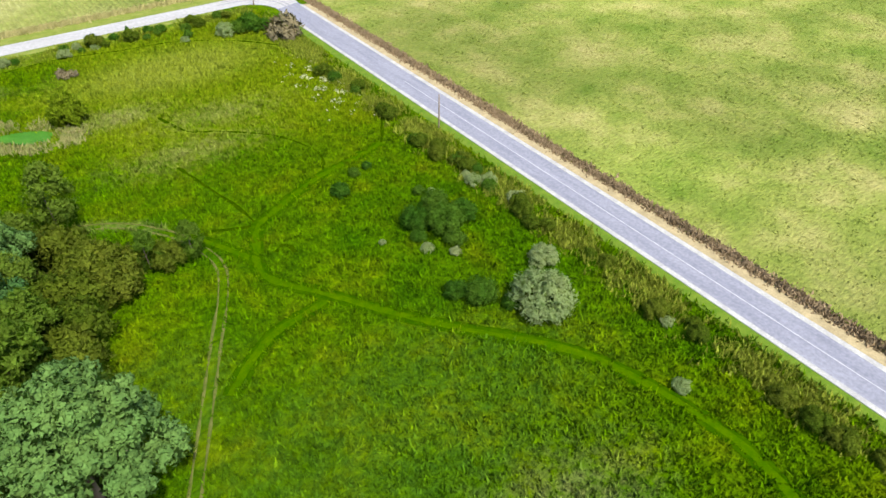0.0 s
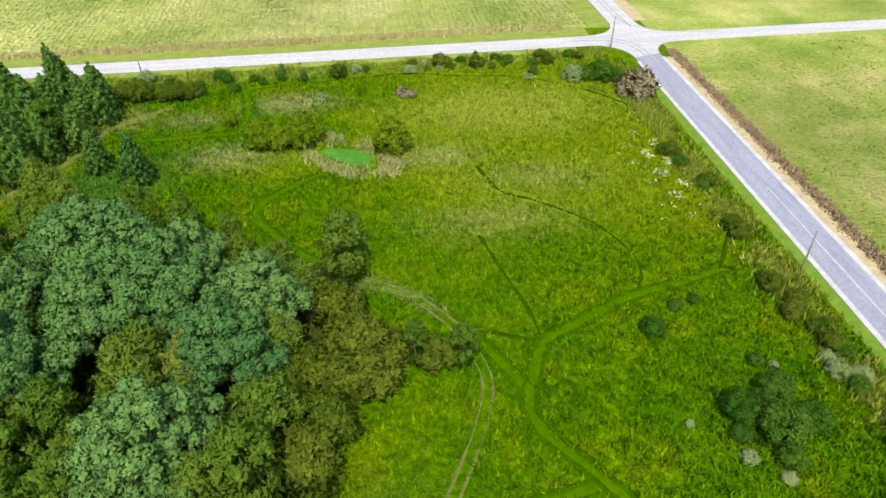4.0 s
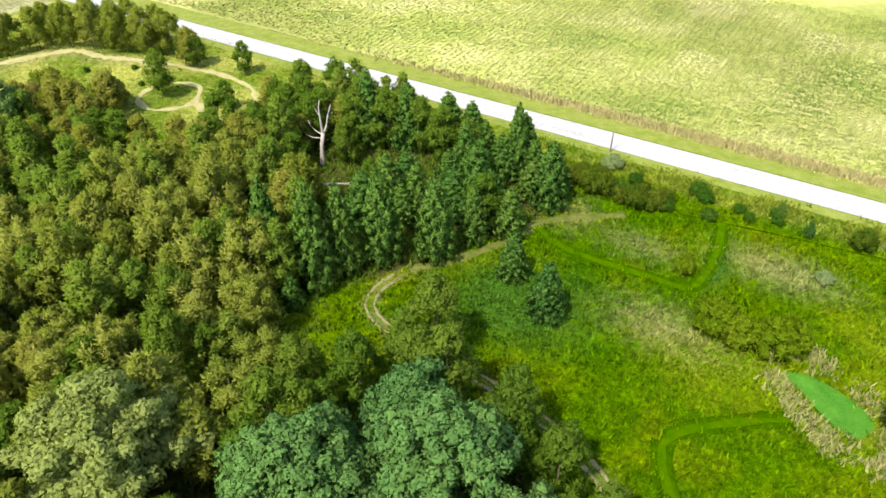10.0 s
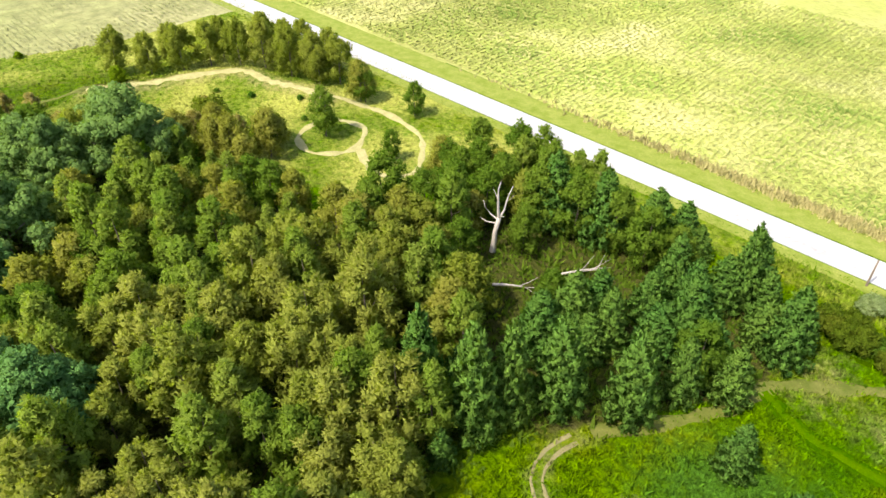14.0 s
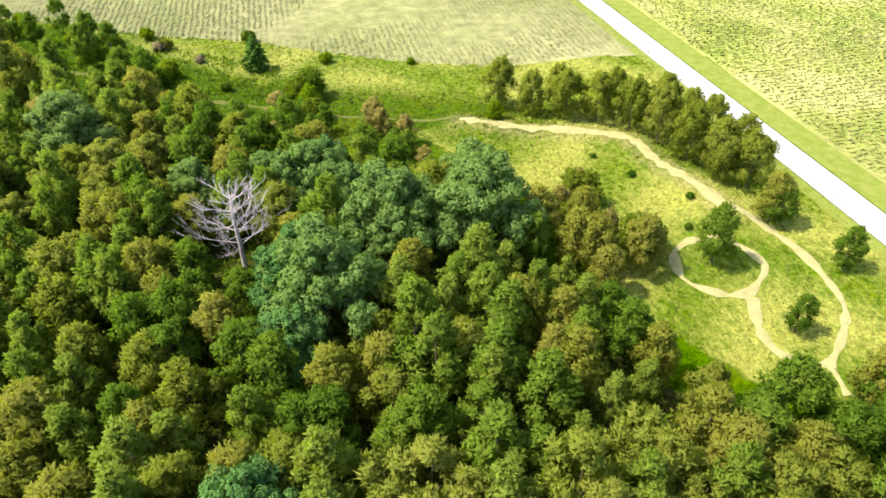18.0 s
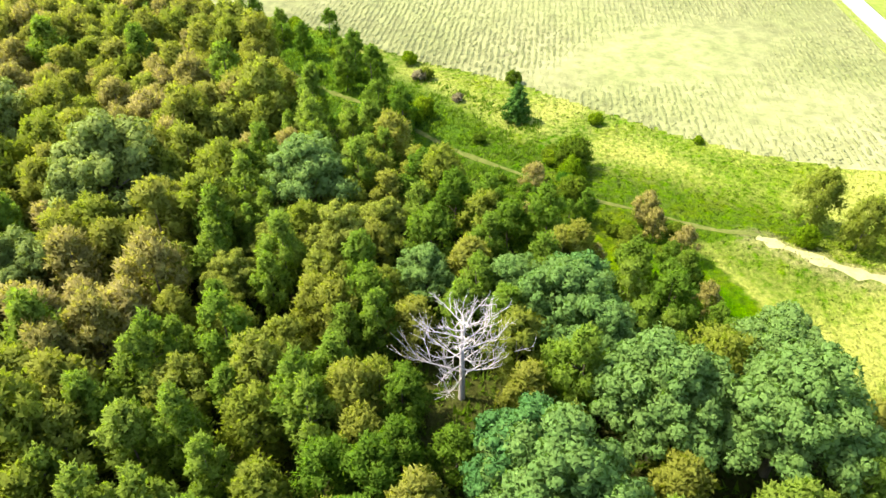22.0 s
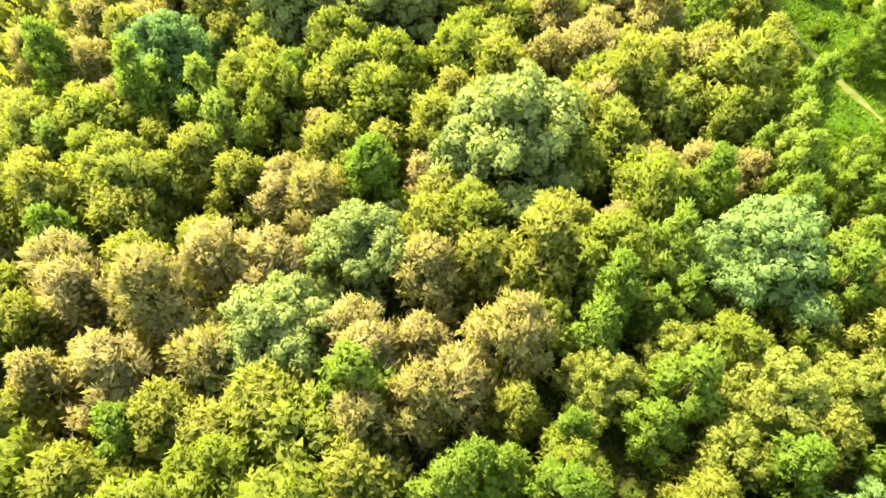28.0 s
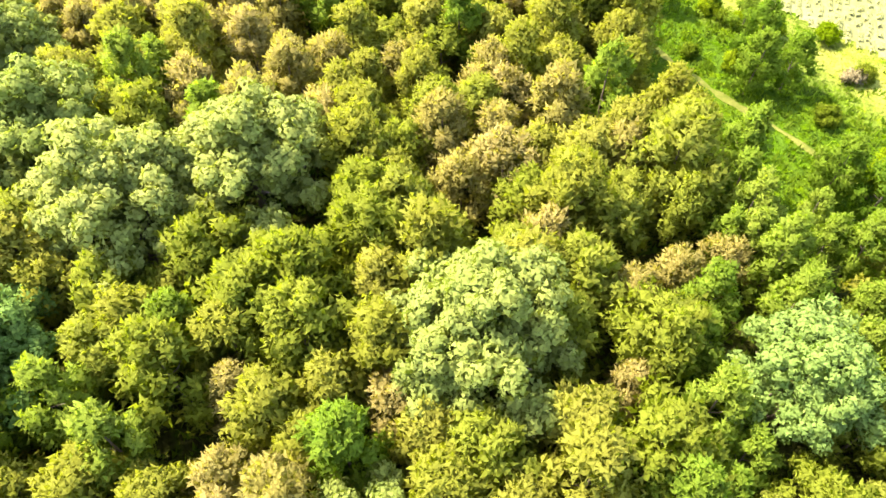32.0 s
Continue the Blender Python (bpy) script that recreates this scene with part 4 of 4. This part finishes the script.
for x, y, s in ((-193, 137, 1.1), (-187, 142, 1.0), (-183, 148, 1.1), (-181, 154, 1.05), (-176, 159, 1.1), (-170, 162, 1.15), (-163, 164.5, 1.2), (-157, 167, 1.15), (-152, 170, 1.1), (-190, 149, 0.95), (-178, 167, 1.05), (-167, 171, 1.05), (-184, 159, 1.0), (-172, 169, 1.0), (-160, 173, 1.0), (-154, 166, 0.8)):
    plant(HACKS, x, y, s * 0.85, 1.15)
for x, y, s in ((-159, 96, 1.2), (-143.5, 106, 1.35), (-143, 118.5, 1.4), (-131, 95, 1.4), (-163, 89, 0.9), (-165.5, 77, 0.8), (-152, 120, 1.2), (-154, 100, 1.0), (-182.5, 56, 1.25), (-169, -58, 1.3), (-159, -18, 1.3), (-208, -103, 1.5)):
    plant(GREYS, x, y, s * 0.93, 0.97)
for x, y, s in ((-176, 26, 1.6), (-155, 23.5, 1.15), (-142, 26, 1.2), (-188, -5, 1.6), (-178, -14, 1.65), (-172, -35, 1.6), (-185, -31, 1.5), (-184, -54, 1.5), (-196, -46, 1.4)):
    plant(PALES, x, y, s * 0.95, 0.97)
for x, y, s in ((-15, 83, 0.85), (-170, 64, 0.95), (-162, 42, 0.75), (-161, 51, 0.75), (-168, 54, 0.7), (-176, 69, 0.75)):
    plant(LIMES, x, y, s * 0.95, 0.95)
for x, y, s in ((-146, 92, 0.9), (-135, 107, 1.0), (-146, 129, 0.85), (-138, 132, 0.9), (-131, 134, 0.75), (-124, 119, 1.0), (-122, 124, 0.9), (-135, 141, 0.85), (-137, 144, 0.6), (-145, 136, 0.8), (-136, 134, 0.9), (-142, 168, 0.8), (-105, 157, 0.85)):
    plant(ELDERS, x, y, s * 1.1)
for x, y, tall, wide in ((-65, 123.5, 18, 3.8), (-63.5, 128, 16.5, 3.0), (-60.5, 133.5, 16.2, 3.7), (-53.7, 138.3, 15.5, 3.5), (-51, 145, 10.6, 2.6), (-46.7, 149, 9.2, 3.0), (-55, 152.7, 13, 3.9), (-45, 159.7, 12.6, 3.4), (-54, 165, 14.7, 2.7), (-62.4, 146, 10.5, 3.0), (-71.6, 121.5, 17, 3.3), (-64.5, 118, 6, 1.9),
                         (-69.4, 167, 12, 4.4), (-76.5, 164, 13.5, 4.2), (-84.6, 162, 14, 4.4), (-63.6, 170.6, 6.5, 2.4), (-41.2, 140.2, 8.3, 2.5), (-33.4, 135, 10, 2.9), (-62, 161, 11, 3.0), (-58, 159, 10, 3.0), (-11, 178, 3.2, 1.1), (-6, 175, 3.0, 1.0), (33.7, 180, 3.2, 1.0), (-224, 87, 8.5, 3.1)):
    plant(SPRUCES, x, y, wide / 3.7, tall / 10.8 / (wide / 3.7))
for x, y, tall, wide in ((-42.3, 121, 14, 4.0), (-36, 113.6, 14.5, 4.2), (-27, 113.4, 13.5, 3.3), (-51.5, 105.6, 11.5, 3.3), (-50, 100.6, 9.5, 3.3), (-65.5, 99, 13.5, 3.8), (-71, 92.5, 11.7, 3.3), (-64, 102.5, 9, 3.1), (-65.5, 112.5, 8, 3.2), (-74, 113.6, 14, 3.8), (-73, 106, 12, 3.6), (-20, 110, 12.5, 3.3), (-13.5, 107, 11, 3.0)):
    plant(ELMS, x, y, wide / 3.6, tall / 11.2 / (wide / 3.6))
for x, y, s in ((-68, 163, 1.0), (-74, 164, 1.0), (-80, 162, 1.05), (-86, 160, 1.05), (-93, 159, 1.0), (-99, 160, 0.95), (-103, 157, 0.9), (-71, 145, 0.75), (-83, 153, 0.8), (-92, 154, 1.0), (-97, 152, 1.0), (-64, 165, 0.8), (-84, 167, 0.8), (-77, 168, 0.75), (-104, 165, 1.0), (-97, 168, 1.05), (-90, 168, 1.0), 
                (-134.5, 153.3, 0.95), (-129, 172, 0.7), (-118.5, 156.6, 0.6), (-141, 168.5, 0.75), (2, 103, 1.15), (-6, 102, 0.85), (10.5, 87, 0.62), (16.5, 86, 0.62)):
    plant(ELMS, x, y, s)
for x, y, s in ((0, 82, 1.1), (3, 88, 1.1), (-3, 71, 1.2), (5, 83, 1.0), (1, 94, 1.1), (6, 87, 1.0), (-3, 84, 1.0), (13, 86, 0.7), (-1, 76, 1.1), (-2, 64, 1.0), (-13, 104, 0.9), (-10, 104, 0.8), (-153, 139, 1.1), (-139, 143, 1.1), (-146, 136, 1.0), (-206, 98, 1.0), (-195, 98, 0.8)):
    plant(SCRUBS, x, y, s * 1.4)
for x, y, s in ((-13, 145, 1.15), (-9.5, 144, 0.9), (-5.5, 145, 1.15), (-3.5, 146.5, 0.95), (11.3, 140, 1.3), (-20, 155, 0.6), (-202, 98, 0.9), (-222, 68, 0.9), (-186, 134, 0.7), (-217, 47, 0.9), (-218, 66, 1.0)):
    plant(WILLOWS, x, y, s, 1.2)
for x, y, s in ((51, 48.5, 1.85), (57.6, 55.5, 0.95), (63, 39, 0.45), (55, 28, 0.5), (45.5, 67.5, 0.45), (48.5, 64.5, 0.4), (54, 168, 1.1), (18, 176, 0.7), (25, 177, 0.5), (-2, 164, 0.6), (44, 169, 0.5), (41, 73, 0.25), (55, 80, 0.3)):
    plant(OLIVES, x, y, s, 0.8)
for x, y, s in ((-200, 97, 0.9), (51, 70.5, 1.5), (47.5, 73.5, 1.15), (54.5, 71, 1.1), (50, 66.5, 0.85), (52.5, 75.5, 1.1), (46, 70.5, 0.6), (42, 88, 0.8), (45.5, 54.5, 1.1), (43, 57, 0.8), (48, 51, 0.7), (60, 167.5, 1.5), (57, 167.5, 1.0), (63, 166, 1.0), (42, 89, 0.3), (47, 92, 0.5), (50, 93, 0.45), (-21, 171, 0.7), (-28, 170, 0.8), (-37, 170, 1.0), (-34, 170, 0.9), (62, 96, 0.6), (8, 178, 0.5), (40, 178, 0.5), (-15, 174, 0.5), (22, 177, 0.4), (46, 172, 0.6), (53, 81, 0.5), (-143, 154, 0.35), (-160, 152, 0.4), (-150, 158, 0.35), (-168, 148, 0.3)):
    plant(BUSHES, x, y, s)
for x, y, s in ((65.6, 159, 1.9), (15, 164, 0.7), (17, 163.5, 0.6), (-244, 20, 0.8), (-241, 64, 0.8), (-231, 74, 0.6), (-178, 40, 1.0)):
    plant(BROWNS, x, y, s)
for x, y, s in ((-192, 43, 1.1), (-178, 41, 1.0), (-201, 14, 1.0), (-165, 28, 0.7), (-174, 38, 1.0), (-188, 39, 1.1), (-196, 48, 1.0), (-150, 18, 0.7), (-155.6, 139.5, 0.6), (-150, 134, 0.7), (-142, 139, 0.65)):
    plant(ASHES, x, y, s)
for x, y, s in ((-189, 100, 0.6), (-210, 99, 0.4), (-250, 34, 0.8), (-258, 26, 0.8), (-252, 42, 0.4), (-247, 47, 0.7), (-268, 14, 1.1), (-260, 38, 0.8), (-233, 49, 1.0), (-236, 54, 0.9), (-213, 65, 1.0), (-241, 49, 1.0), (-215, 60, 1.0)):
    plant(ELMS, x, y, s)


for i in range(28):
    x = pick.uniform(-44, 62)
    plant(BUSHES if pick.random() < 0.6 else (SCRUBS if pick.random() < 0.6 else OLIVES), x, 179 + DRIFT_B * x + pick.uniform(-3.5, 2), pick.uniform(0.4, 0.9), 0.9, "low roadside shrub in rough grass")
for i in range(14):
    plant(BUSHES if pick.random() < 0.5 else SCRUBS, 64 + pick.uniform(-2.5, 1.5), pick.uniform(60, 150), pick.uniform(0.4, 0.75), 0.9, "low shrub in the ditch beside the road")
for i in range(34):
    plant(SCRUBS if pick.random() < 0.8 else OLIVES, 63.8 + pick.uniform(-2.2, 1.3), pick.uniform(0, 112), pick.uniform(0.35, 0.7), 0.85, "low golden-olive brush in the ditch beside the road")
for i in range(16):
    plant(SCRUBS, -42 + pick.uniform(-4, 14), 169 + pick.uniform(-2, 5), pick.uniform(0.5, 0.9), 1.1, "pale tall scrub beside the spruces")
for i in range(26):
    x = pick.uniform(-262, -186)
    y = pick.uniform(40, 132)
    if not inside(np.array([x]), np.array([y]), WOODS)[0] and not inside(np.array([x]), np.array([y]), CROP_EDGE)[0] and gap_to(np.array([x]), np.array([y]), WEST_PATH)[0] > 2.5:
        plant(WILLOWS if pick.random() < 0.5 else SCRUBS, x, y, pick.uniform(0.35, 0.8), 0.9, "green shrub in rough grass beside the field")
for i in range(60):
    x, y = pick.uniform(-202, -166), pick.uniform(86, 126)
    if inside(np.array([x]), np.array([y]), [(-164, 117), (-180, 124), (-192, 110), (-199, 92), (-182, 86), (-174, 102)])[0]:
        plant(SCRUBS if pick.random() < 0.6 else ASHES if pick.random() < 0.5 else ELMS, x, y, pick.uniform(0.35, 0.75), 0.95, "olive scrub on the slope beside the wood")
edge = random.Random(77)
for i in range(44):
    x, y = edge.uniform(-275, -222), edge.uniform(-6, 62)
    gap = gap_to(np.array([x]), np.array([y]), WEST_PATH)[0]
    if not inside(np.array([x]), np.array([y]), WOODS)[0] and not inside(np.array([x]), np.array([y]), CROP_EDGE)[0] and gap > 2.2:
        plant(WILLOWS if edge.random() < 0.6 else SCRUBS, x, y, edge.uniform(0.4, 0.8), 0.85, "green shrub in rough grass beside the field")
placed.append((-148, 84.2, 5.5))
placed.append((-86.5, 151, 4.5))


HIDDEN = [(10, 20), (0, 38), (-30, 66), (-63, 71), (-98, 58), (-108, 40), (-116, 4), (-136, -24), (-190, -72), (-100, -140), (10, -140)]


# the close stand of the wood, on an uneven grid
def fill_woods():
    step = 5.35
    near = []
    for gy in np.arange(-45, 180, step):
        for gx in np.arange(-275, 2, step):
            x, y = gx + pick.uniform(-2.3, 2.3), gy + pick.uniform(-2.3, 2.3)
            near.append((x, y))
    pts = np.array(near)
    ok = inside(pts[:, 0], pts[:, 1], WOODS) & (gap_to(pts[:, 0], pts[:, 1], RUTS) > 3.2)
    for gx, gy, r in GLADES:
        ok &= np.hypot(pts[:, 0] - gx, pts[:, 1] - gy) > r
    ok &= ~inside(pts[:, 0], pts[:, 1], HIDDEN)
    for x, y in pts[ok].tolist():
        if any(math.hypot(x - a, y - b) < r for a, b, r in placed):
            continue
        v = noise.noise((x * 0.03, y * 0.03, 3.0)) + pick.uniform(-0.35, 0.35)
        east, south = x > -50, y < 45
        if y > 126 and x > -72:
            if pick.random() < 0.45:
                continue
            kinds = SPRUCES if pick.random() < 0.75 else ELMS
        elif south:
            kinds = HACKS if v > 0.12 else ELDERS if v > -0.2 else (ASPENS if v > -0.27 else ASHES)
        # most trees here get the lighter leaf, to paint in a sunlit patch
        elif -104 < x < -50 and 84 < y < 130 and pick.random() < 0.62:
            kinds = SUNLIT_MAPLES
        elif east:
            kinds = ELMS
        else:
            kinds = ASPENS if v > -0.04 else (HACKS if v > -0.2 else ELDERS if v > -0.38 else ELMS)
        low = 1.25 if south else 0.8 if y > 150 or (x > -64 and y > 100) or y > 112 + 0.12 * (x + 170) and x < -105 else 1.0
        plant(kinds, x, y, pick.uniform(0.9, 1.3) * low, pick.uniform(0.85, 1.08))


fill_woods()


def far_woods():
    """The wood going on to the south, too far to tell its trees apart."""
    r = np.random.default_rng(77)
    bits = []
    for gy in np.arange(-215, 75, 7.6):
        for gx in np.arange(-330, 0, 7.6):
            x, y = gx + r.uniform(-2.4, 2.4), gy + r.uniform(-2.4, 2.4)
            if inside(np.array([x]), np.array([y]), HIDDEN)[0] and inside(np.array([x]), np.array([y]), WOODS)[0] or inside(np.array([x]), np.array([y]), [(-272, -40), (-330, -140), (-360, -230), (-130, -230), (-130, -40)])[0]:
                s = r.uniform(1.0, 1.6)
                c, q = spindle(r, 9, 2.9 * s, 2.0, 9.0 * s, 1.5 * s)
                tris, soft = sprays(r, c, q, 11, 1.1, 0.3, 0.4, 1.2, 1.2)
                bits.append((tris + [x, y, 0], soft))
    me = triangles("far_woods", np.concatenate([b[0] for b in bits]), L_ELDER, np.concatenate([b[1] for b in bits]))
    tagged(new("far_woods", me),  "olive and green woodland canopy going on southwards", "woodland", kind="stuff")


far_woods()


# ---- dead trees, fallen trunks, poles ----
def dead_tree(name, label, seed, tall, thick, mat, branches, reach, fine):
    r = random.Random(seed)
    t = thing(name, label, "dead tree")
    verts, faces = [], []
    path = [(0, 0, -0.4), (0.05, 0, tall * 0.3), (0.15, -0.1, tall * 0.6), (0.05, 0.1, tall * 0.85), (0.2, 0, tall)]
    tube(verts, faces, path, [thick * 1.2, thick, thick * 0.7, thick * 0.4, thick * 0.12], 8)
    part("trunk", mesh_from("trunk", verts, faces, mat, smooth=True), t)
    for i in range(branches):
        v, f = [], []

        def grow(p, d, length, rad, level):
            q = p
            pts, rads = [tuple(p)], [rad]
            for s in range(3):
                d = (d + Vector((r.uniform(-0.28, 0.28), r.uniform(-0.28, 0.28), r.uniform(-0.05, 0.25)))).normalized()
                q = q + d * length / 3
                pts.append(tuple(q))
                rads.append(rad * (1 - 0.27 * (s + 1)))
                if level > 0:
                    for _ in range(2):
                        side = (d + Vector((r.uniform(-1, 1), r.uniform(-1, 1), r.uniform(-0.3, 0.6)))).normalized()
                        grow(q, side, length * r.uniform(0.4, 0.6), rad * 0.5, level - 1)
            tube(v, f, pts, rads, 5 if level else 4)

        z = tall * (0.28 + 0.68 * i / branches)
        a = i * 2.4 + r.uniform(-0.4, 0.4)
        grow(Vector((0.1 * math.cos(a), 0.1 * math.sin(a), z)), Vector((math.cos(a), math.sin(a), 0.35)), reach * (1.1 - 0.6 * i / branches) * r.uniform(0.75, 1.05), thick * 0.3, fine)
        part("branch", mesh_from("branch", v, f, mat, smooth=True), t)
    return t


snag = dead_tree("dead_tree", "bare grey dead tree with many fine branches", 3, 14.0, 0.36, M_SNAG, 22, 5.8, 2)
snag.matrix_basis = pose(-149.3, 84, 0)


def broken_dead_tree(x, y):
    """A snapped old trunk that forks half way up, with broken stubs of limbs."""
    t = thing("broken_dead_tree", "bleached broken dead tree forking into bare limbs", "dead tree")
    t.matrix_basis = pose(x, y, 0) @ Matrix.Diagonal((0.85, 0.85, 0.78, 1))
    v, f = [], []
    tube(v, f, [(0, 0, -0.4), (0.1, 0.2, 2.5), (0.15, 0.3, 5), (0.5, 0.8, 8.2)], [0.62, 0.48, 0.42, 0.4], 8)
    part("trunk", mesh_from("trunk", v, f, M_PALE_WOOD, smooth=True), t)
    limbs = ([(0.45, 0.75, 7.8), (0.3, 0.7, 10), (0.5, 0.3, 13), (0.2, 0.6, 14.6), (0.7, 0.5, 16.4)], 0.3), ([(0.5, 0.8, 8.0), (0.8, 1.7, 9.6), (0.7, 2.6, 12), (0.9, 3.6, 14.2)], 0.26), ([(0.4, 0.7, 7.6), (-1.2, 0.5, 8.2), (-2.4, 0.2, 9.4), (-2.9, 0.3, 10.6)], 0.2), ([(0.3, 0.6, 6.8), (-1.3, -0.4, 6.9), (-2.6, -0.9, 7.5)], 0.17), ([(0.5, 0.8, 8.2), (1.2, 0.2, 9.2), (2.3, 0.1, 9.7)], 0.15), ([(0.4, 0.4, 12.4), (-0.5, 0.6, 13.4), (-0.8, 0.4, 14.3)], 0.1), ([(0.75, 2.4, 11.4), (1.6, 2.3, 12.2), (2.0, 2.8, 13.2)], 0.09)
    for pts, thick in limbs:
        v, f = [], []
        tube(v, f, pts, [thick * (1 - 0.75 * i / (len(pts) - 1)) for i in range(len(pts))], 6)
        part("limb", mesh_from("limb", v, f, M_PALE_WOOD, smooth=True), t)


broken_dead_tree(-86.5, 150)


def fallen(name, label, x1, y1, x2, y2, z1, z2, thick, seed):
    r = random.Random(seed)
    t = thing(name, label, "log")
    p, q = Vector((x1, y1, z1)), Vector((x2, y2, z2))
    verts, faces = [], []
    pts = [p.lerp(q, s) + Vector((0, 0, 0.2 * math.sin(s * 3))) for s in (0, 0.3, 0.6, 0.85, 1.0)]
    tube(verts, faces, pts, [thick, thick * 0.9, thick * 0.7, thick * 0.5, thick * 0.3], 8)
    part("trunk", mesh_from("trunk", verts, faces, M_PALE_WOOD, smooth=True), t)
    for i in range(4):
        s = p.lerp(q, r.uniform(0.55, 1.0))
        d = (q - p).normalized() + Vector((r.uniform(-0.7, 0.7), r.uniform(-0.7, 0.7), r.uniform(0, 0.4)))
        v, f = [], []
        tube(v, f, [s, s + d * 1.5, s + d * 2.8 + Vector((0, 0, 0.2))], [thick * 0.35, thick * 0.2, 0.03], 5)
        part("branch", mesh_from("branch", v, f, M_PALE_WOOD, smooth=True), t)
    return t


fallen("fallen_trunk", "bleached fallen trunk lying in a gap of the wood", -76.5, 151, -71.5, 158, 0.3, 1.0, 0.2, 1)
fallen("fallen_trunk", "pale broken trunk leaning among young trees", -80, 143, -77, 147, 1.5, 0.35, 0.22, 2)
for i, (x, y, a) in enumerate(((-151, 12, 30), (-152, 15, 75), (-148, 3, 120), (-146, -1, 60), (-166, 24, 40))):
    fallen("fallen_trunk", "pale fallen branchwood between the trees", x, y, x + 5 * math.cos(radians(a)), y + 5 * math.sin(radians(a)), 0.3, 1.6, 0.14, 10 + i)


def utility_pole(x, y, tall):
    t = thing("utility_pole", "weathered wooden pole beside the country road", "pole", "poles along the roads")
    t.matrix_basis = pose(x, y, height(x, y))
    v, f = [], []
    tube(v, f, [(0, 0, -0.5), (0, 0, tall * 0.5), (0.02, 0, tall)], [0.16, 0.14, 0.11], 10)
    post = part("post", mesh_from("post", v, f, M_POLE, smooth=True), t)
    v, f = [], []
    tube(v, f, [(0, 0, tall), (0, 0, tall + 0.12)], [0.13, 0.04], 10)
    part("cap", mesh_from("cap", v, f, M_POLE), post)
    return t


for x, y, tall in ((69.2, 98, 7.0), (68.7, 185.4, 7.5), (-43, 183.2, 4.8)):
    utility_pole(x, y, tall)
def tyre_marks():
    """Dark tyre traces bending through the crossing."""
    for line in ([(76.0, 230), (76.4, 214), (77.0, 204), (79.5, 199), (86, 194.5), (100, 192.5)], [(60, 190.2), (66, 190), (71, 188.6), (74.6, 183.5), (75.4, 174)], [(62, 192), (68, 191.6), (73, 189.4), (76, 183.5), (76.8, 174)], [(77.6, 225), (78, 208), (78.5, 198)]):
        p = smooth_line(line, 1.0)
        a = np.array(p)
        d = unit(np.gradient(a, axis=0))
        side = np.stack([-d[:, 1], d[:, 0]], -1) * 0.22
        v = [(x, y, 0.139) for x, y in (a + side).tolist()] + [(x, y, 0.139) for x, y in (a - side).tolist()]
        n = len(p)
        me = mesh_from("tyre_trace", v, [(i, i + n, i + n + 1, i + 1) for i in range(n - 1)], M_TYRE)
        tagged(new("tyre_trace", me), "dark tyre trace on the pale road", "road marking", kind="structure")


M_TYRE = plain("tyre_dark", (0.16, 0.16, 0.18), (0.24, 0.24, 0.26), 0.8, 0.8, 0.1, 0.01)
tyre_marks()


def flowers():
    x, y = 60 + rng.normal(0, 2.5, 700), 129 + rng.normal(0, 7.0, 700)
    keep = (np.sin(x * 1.1) * np.sin(y * 0.9 + 1) > 0.25) & (gap_to(x, y, TRAILS[0]) > 0.8)
    x, y = x[keep], y[keep]
    tris = blades(x, y, relief(x, y) + 0.45, 0.16 + 0 * x, 0.3 + 0 * x, 3, 1.2)
    stuff("white_flowers", tris, M_FLOWER, "clusters of small white meadow flowers", "flowers")


M_FLOWER = plain("white_petals", (0.26, 0.29, 0.13), (0.4, 0.41, 0.25), 2.0, 0.7, 0.1)
flowers()
for kinds in PATTERNS:
    for p in kinds:
        for o in (*p.children_recursive, p):
            bpy.data.objects.remove(o)
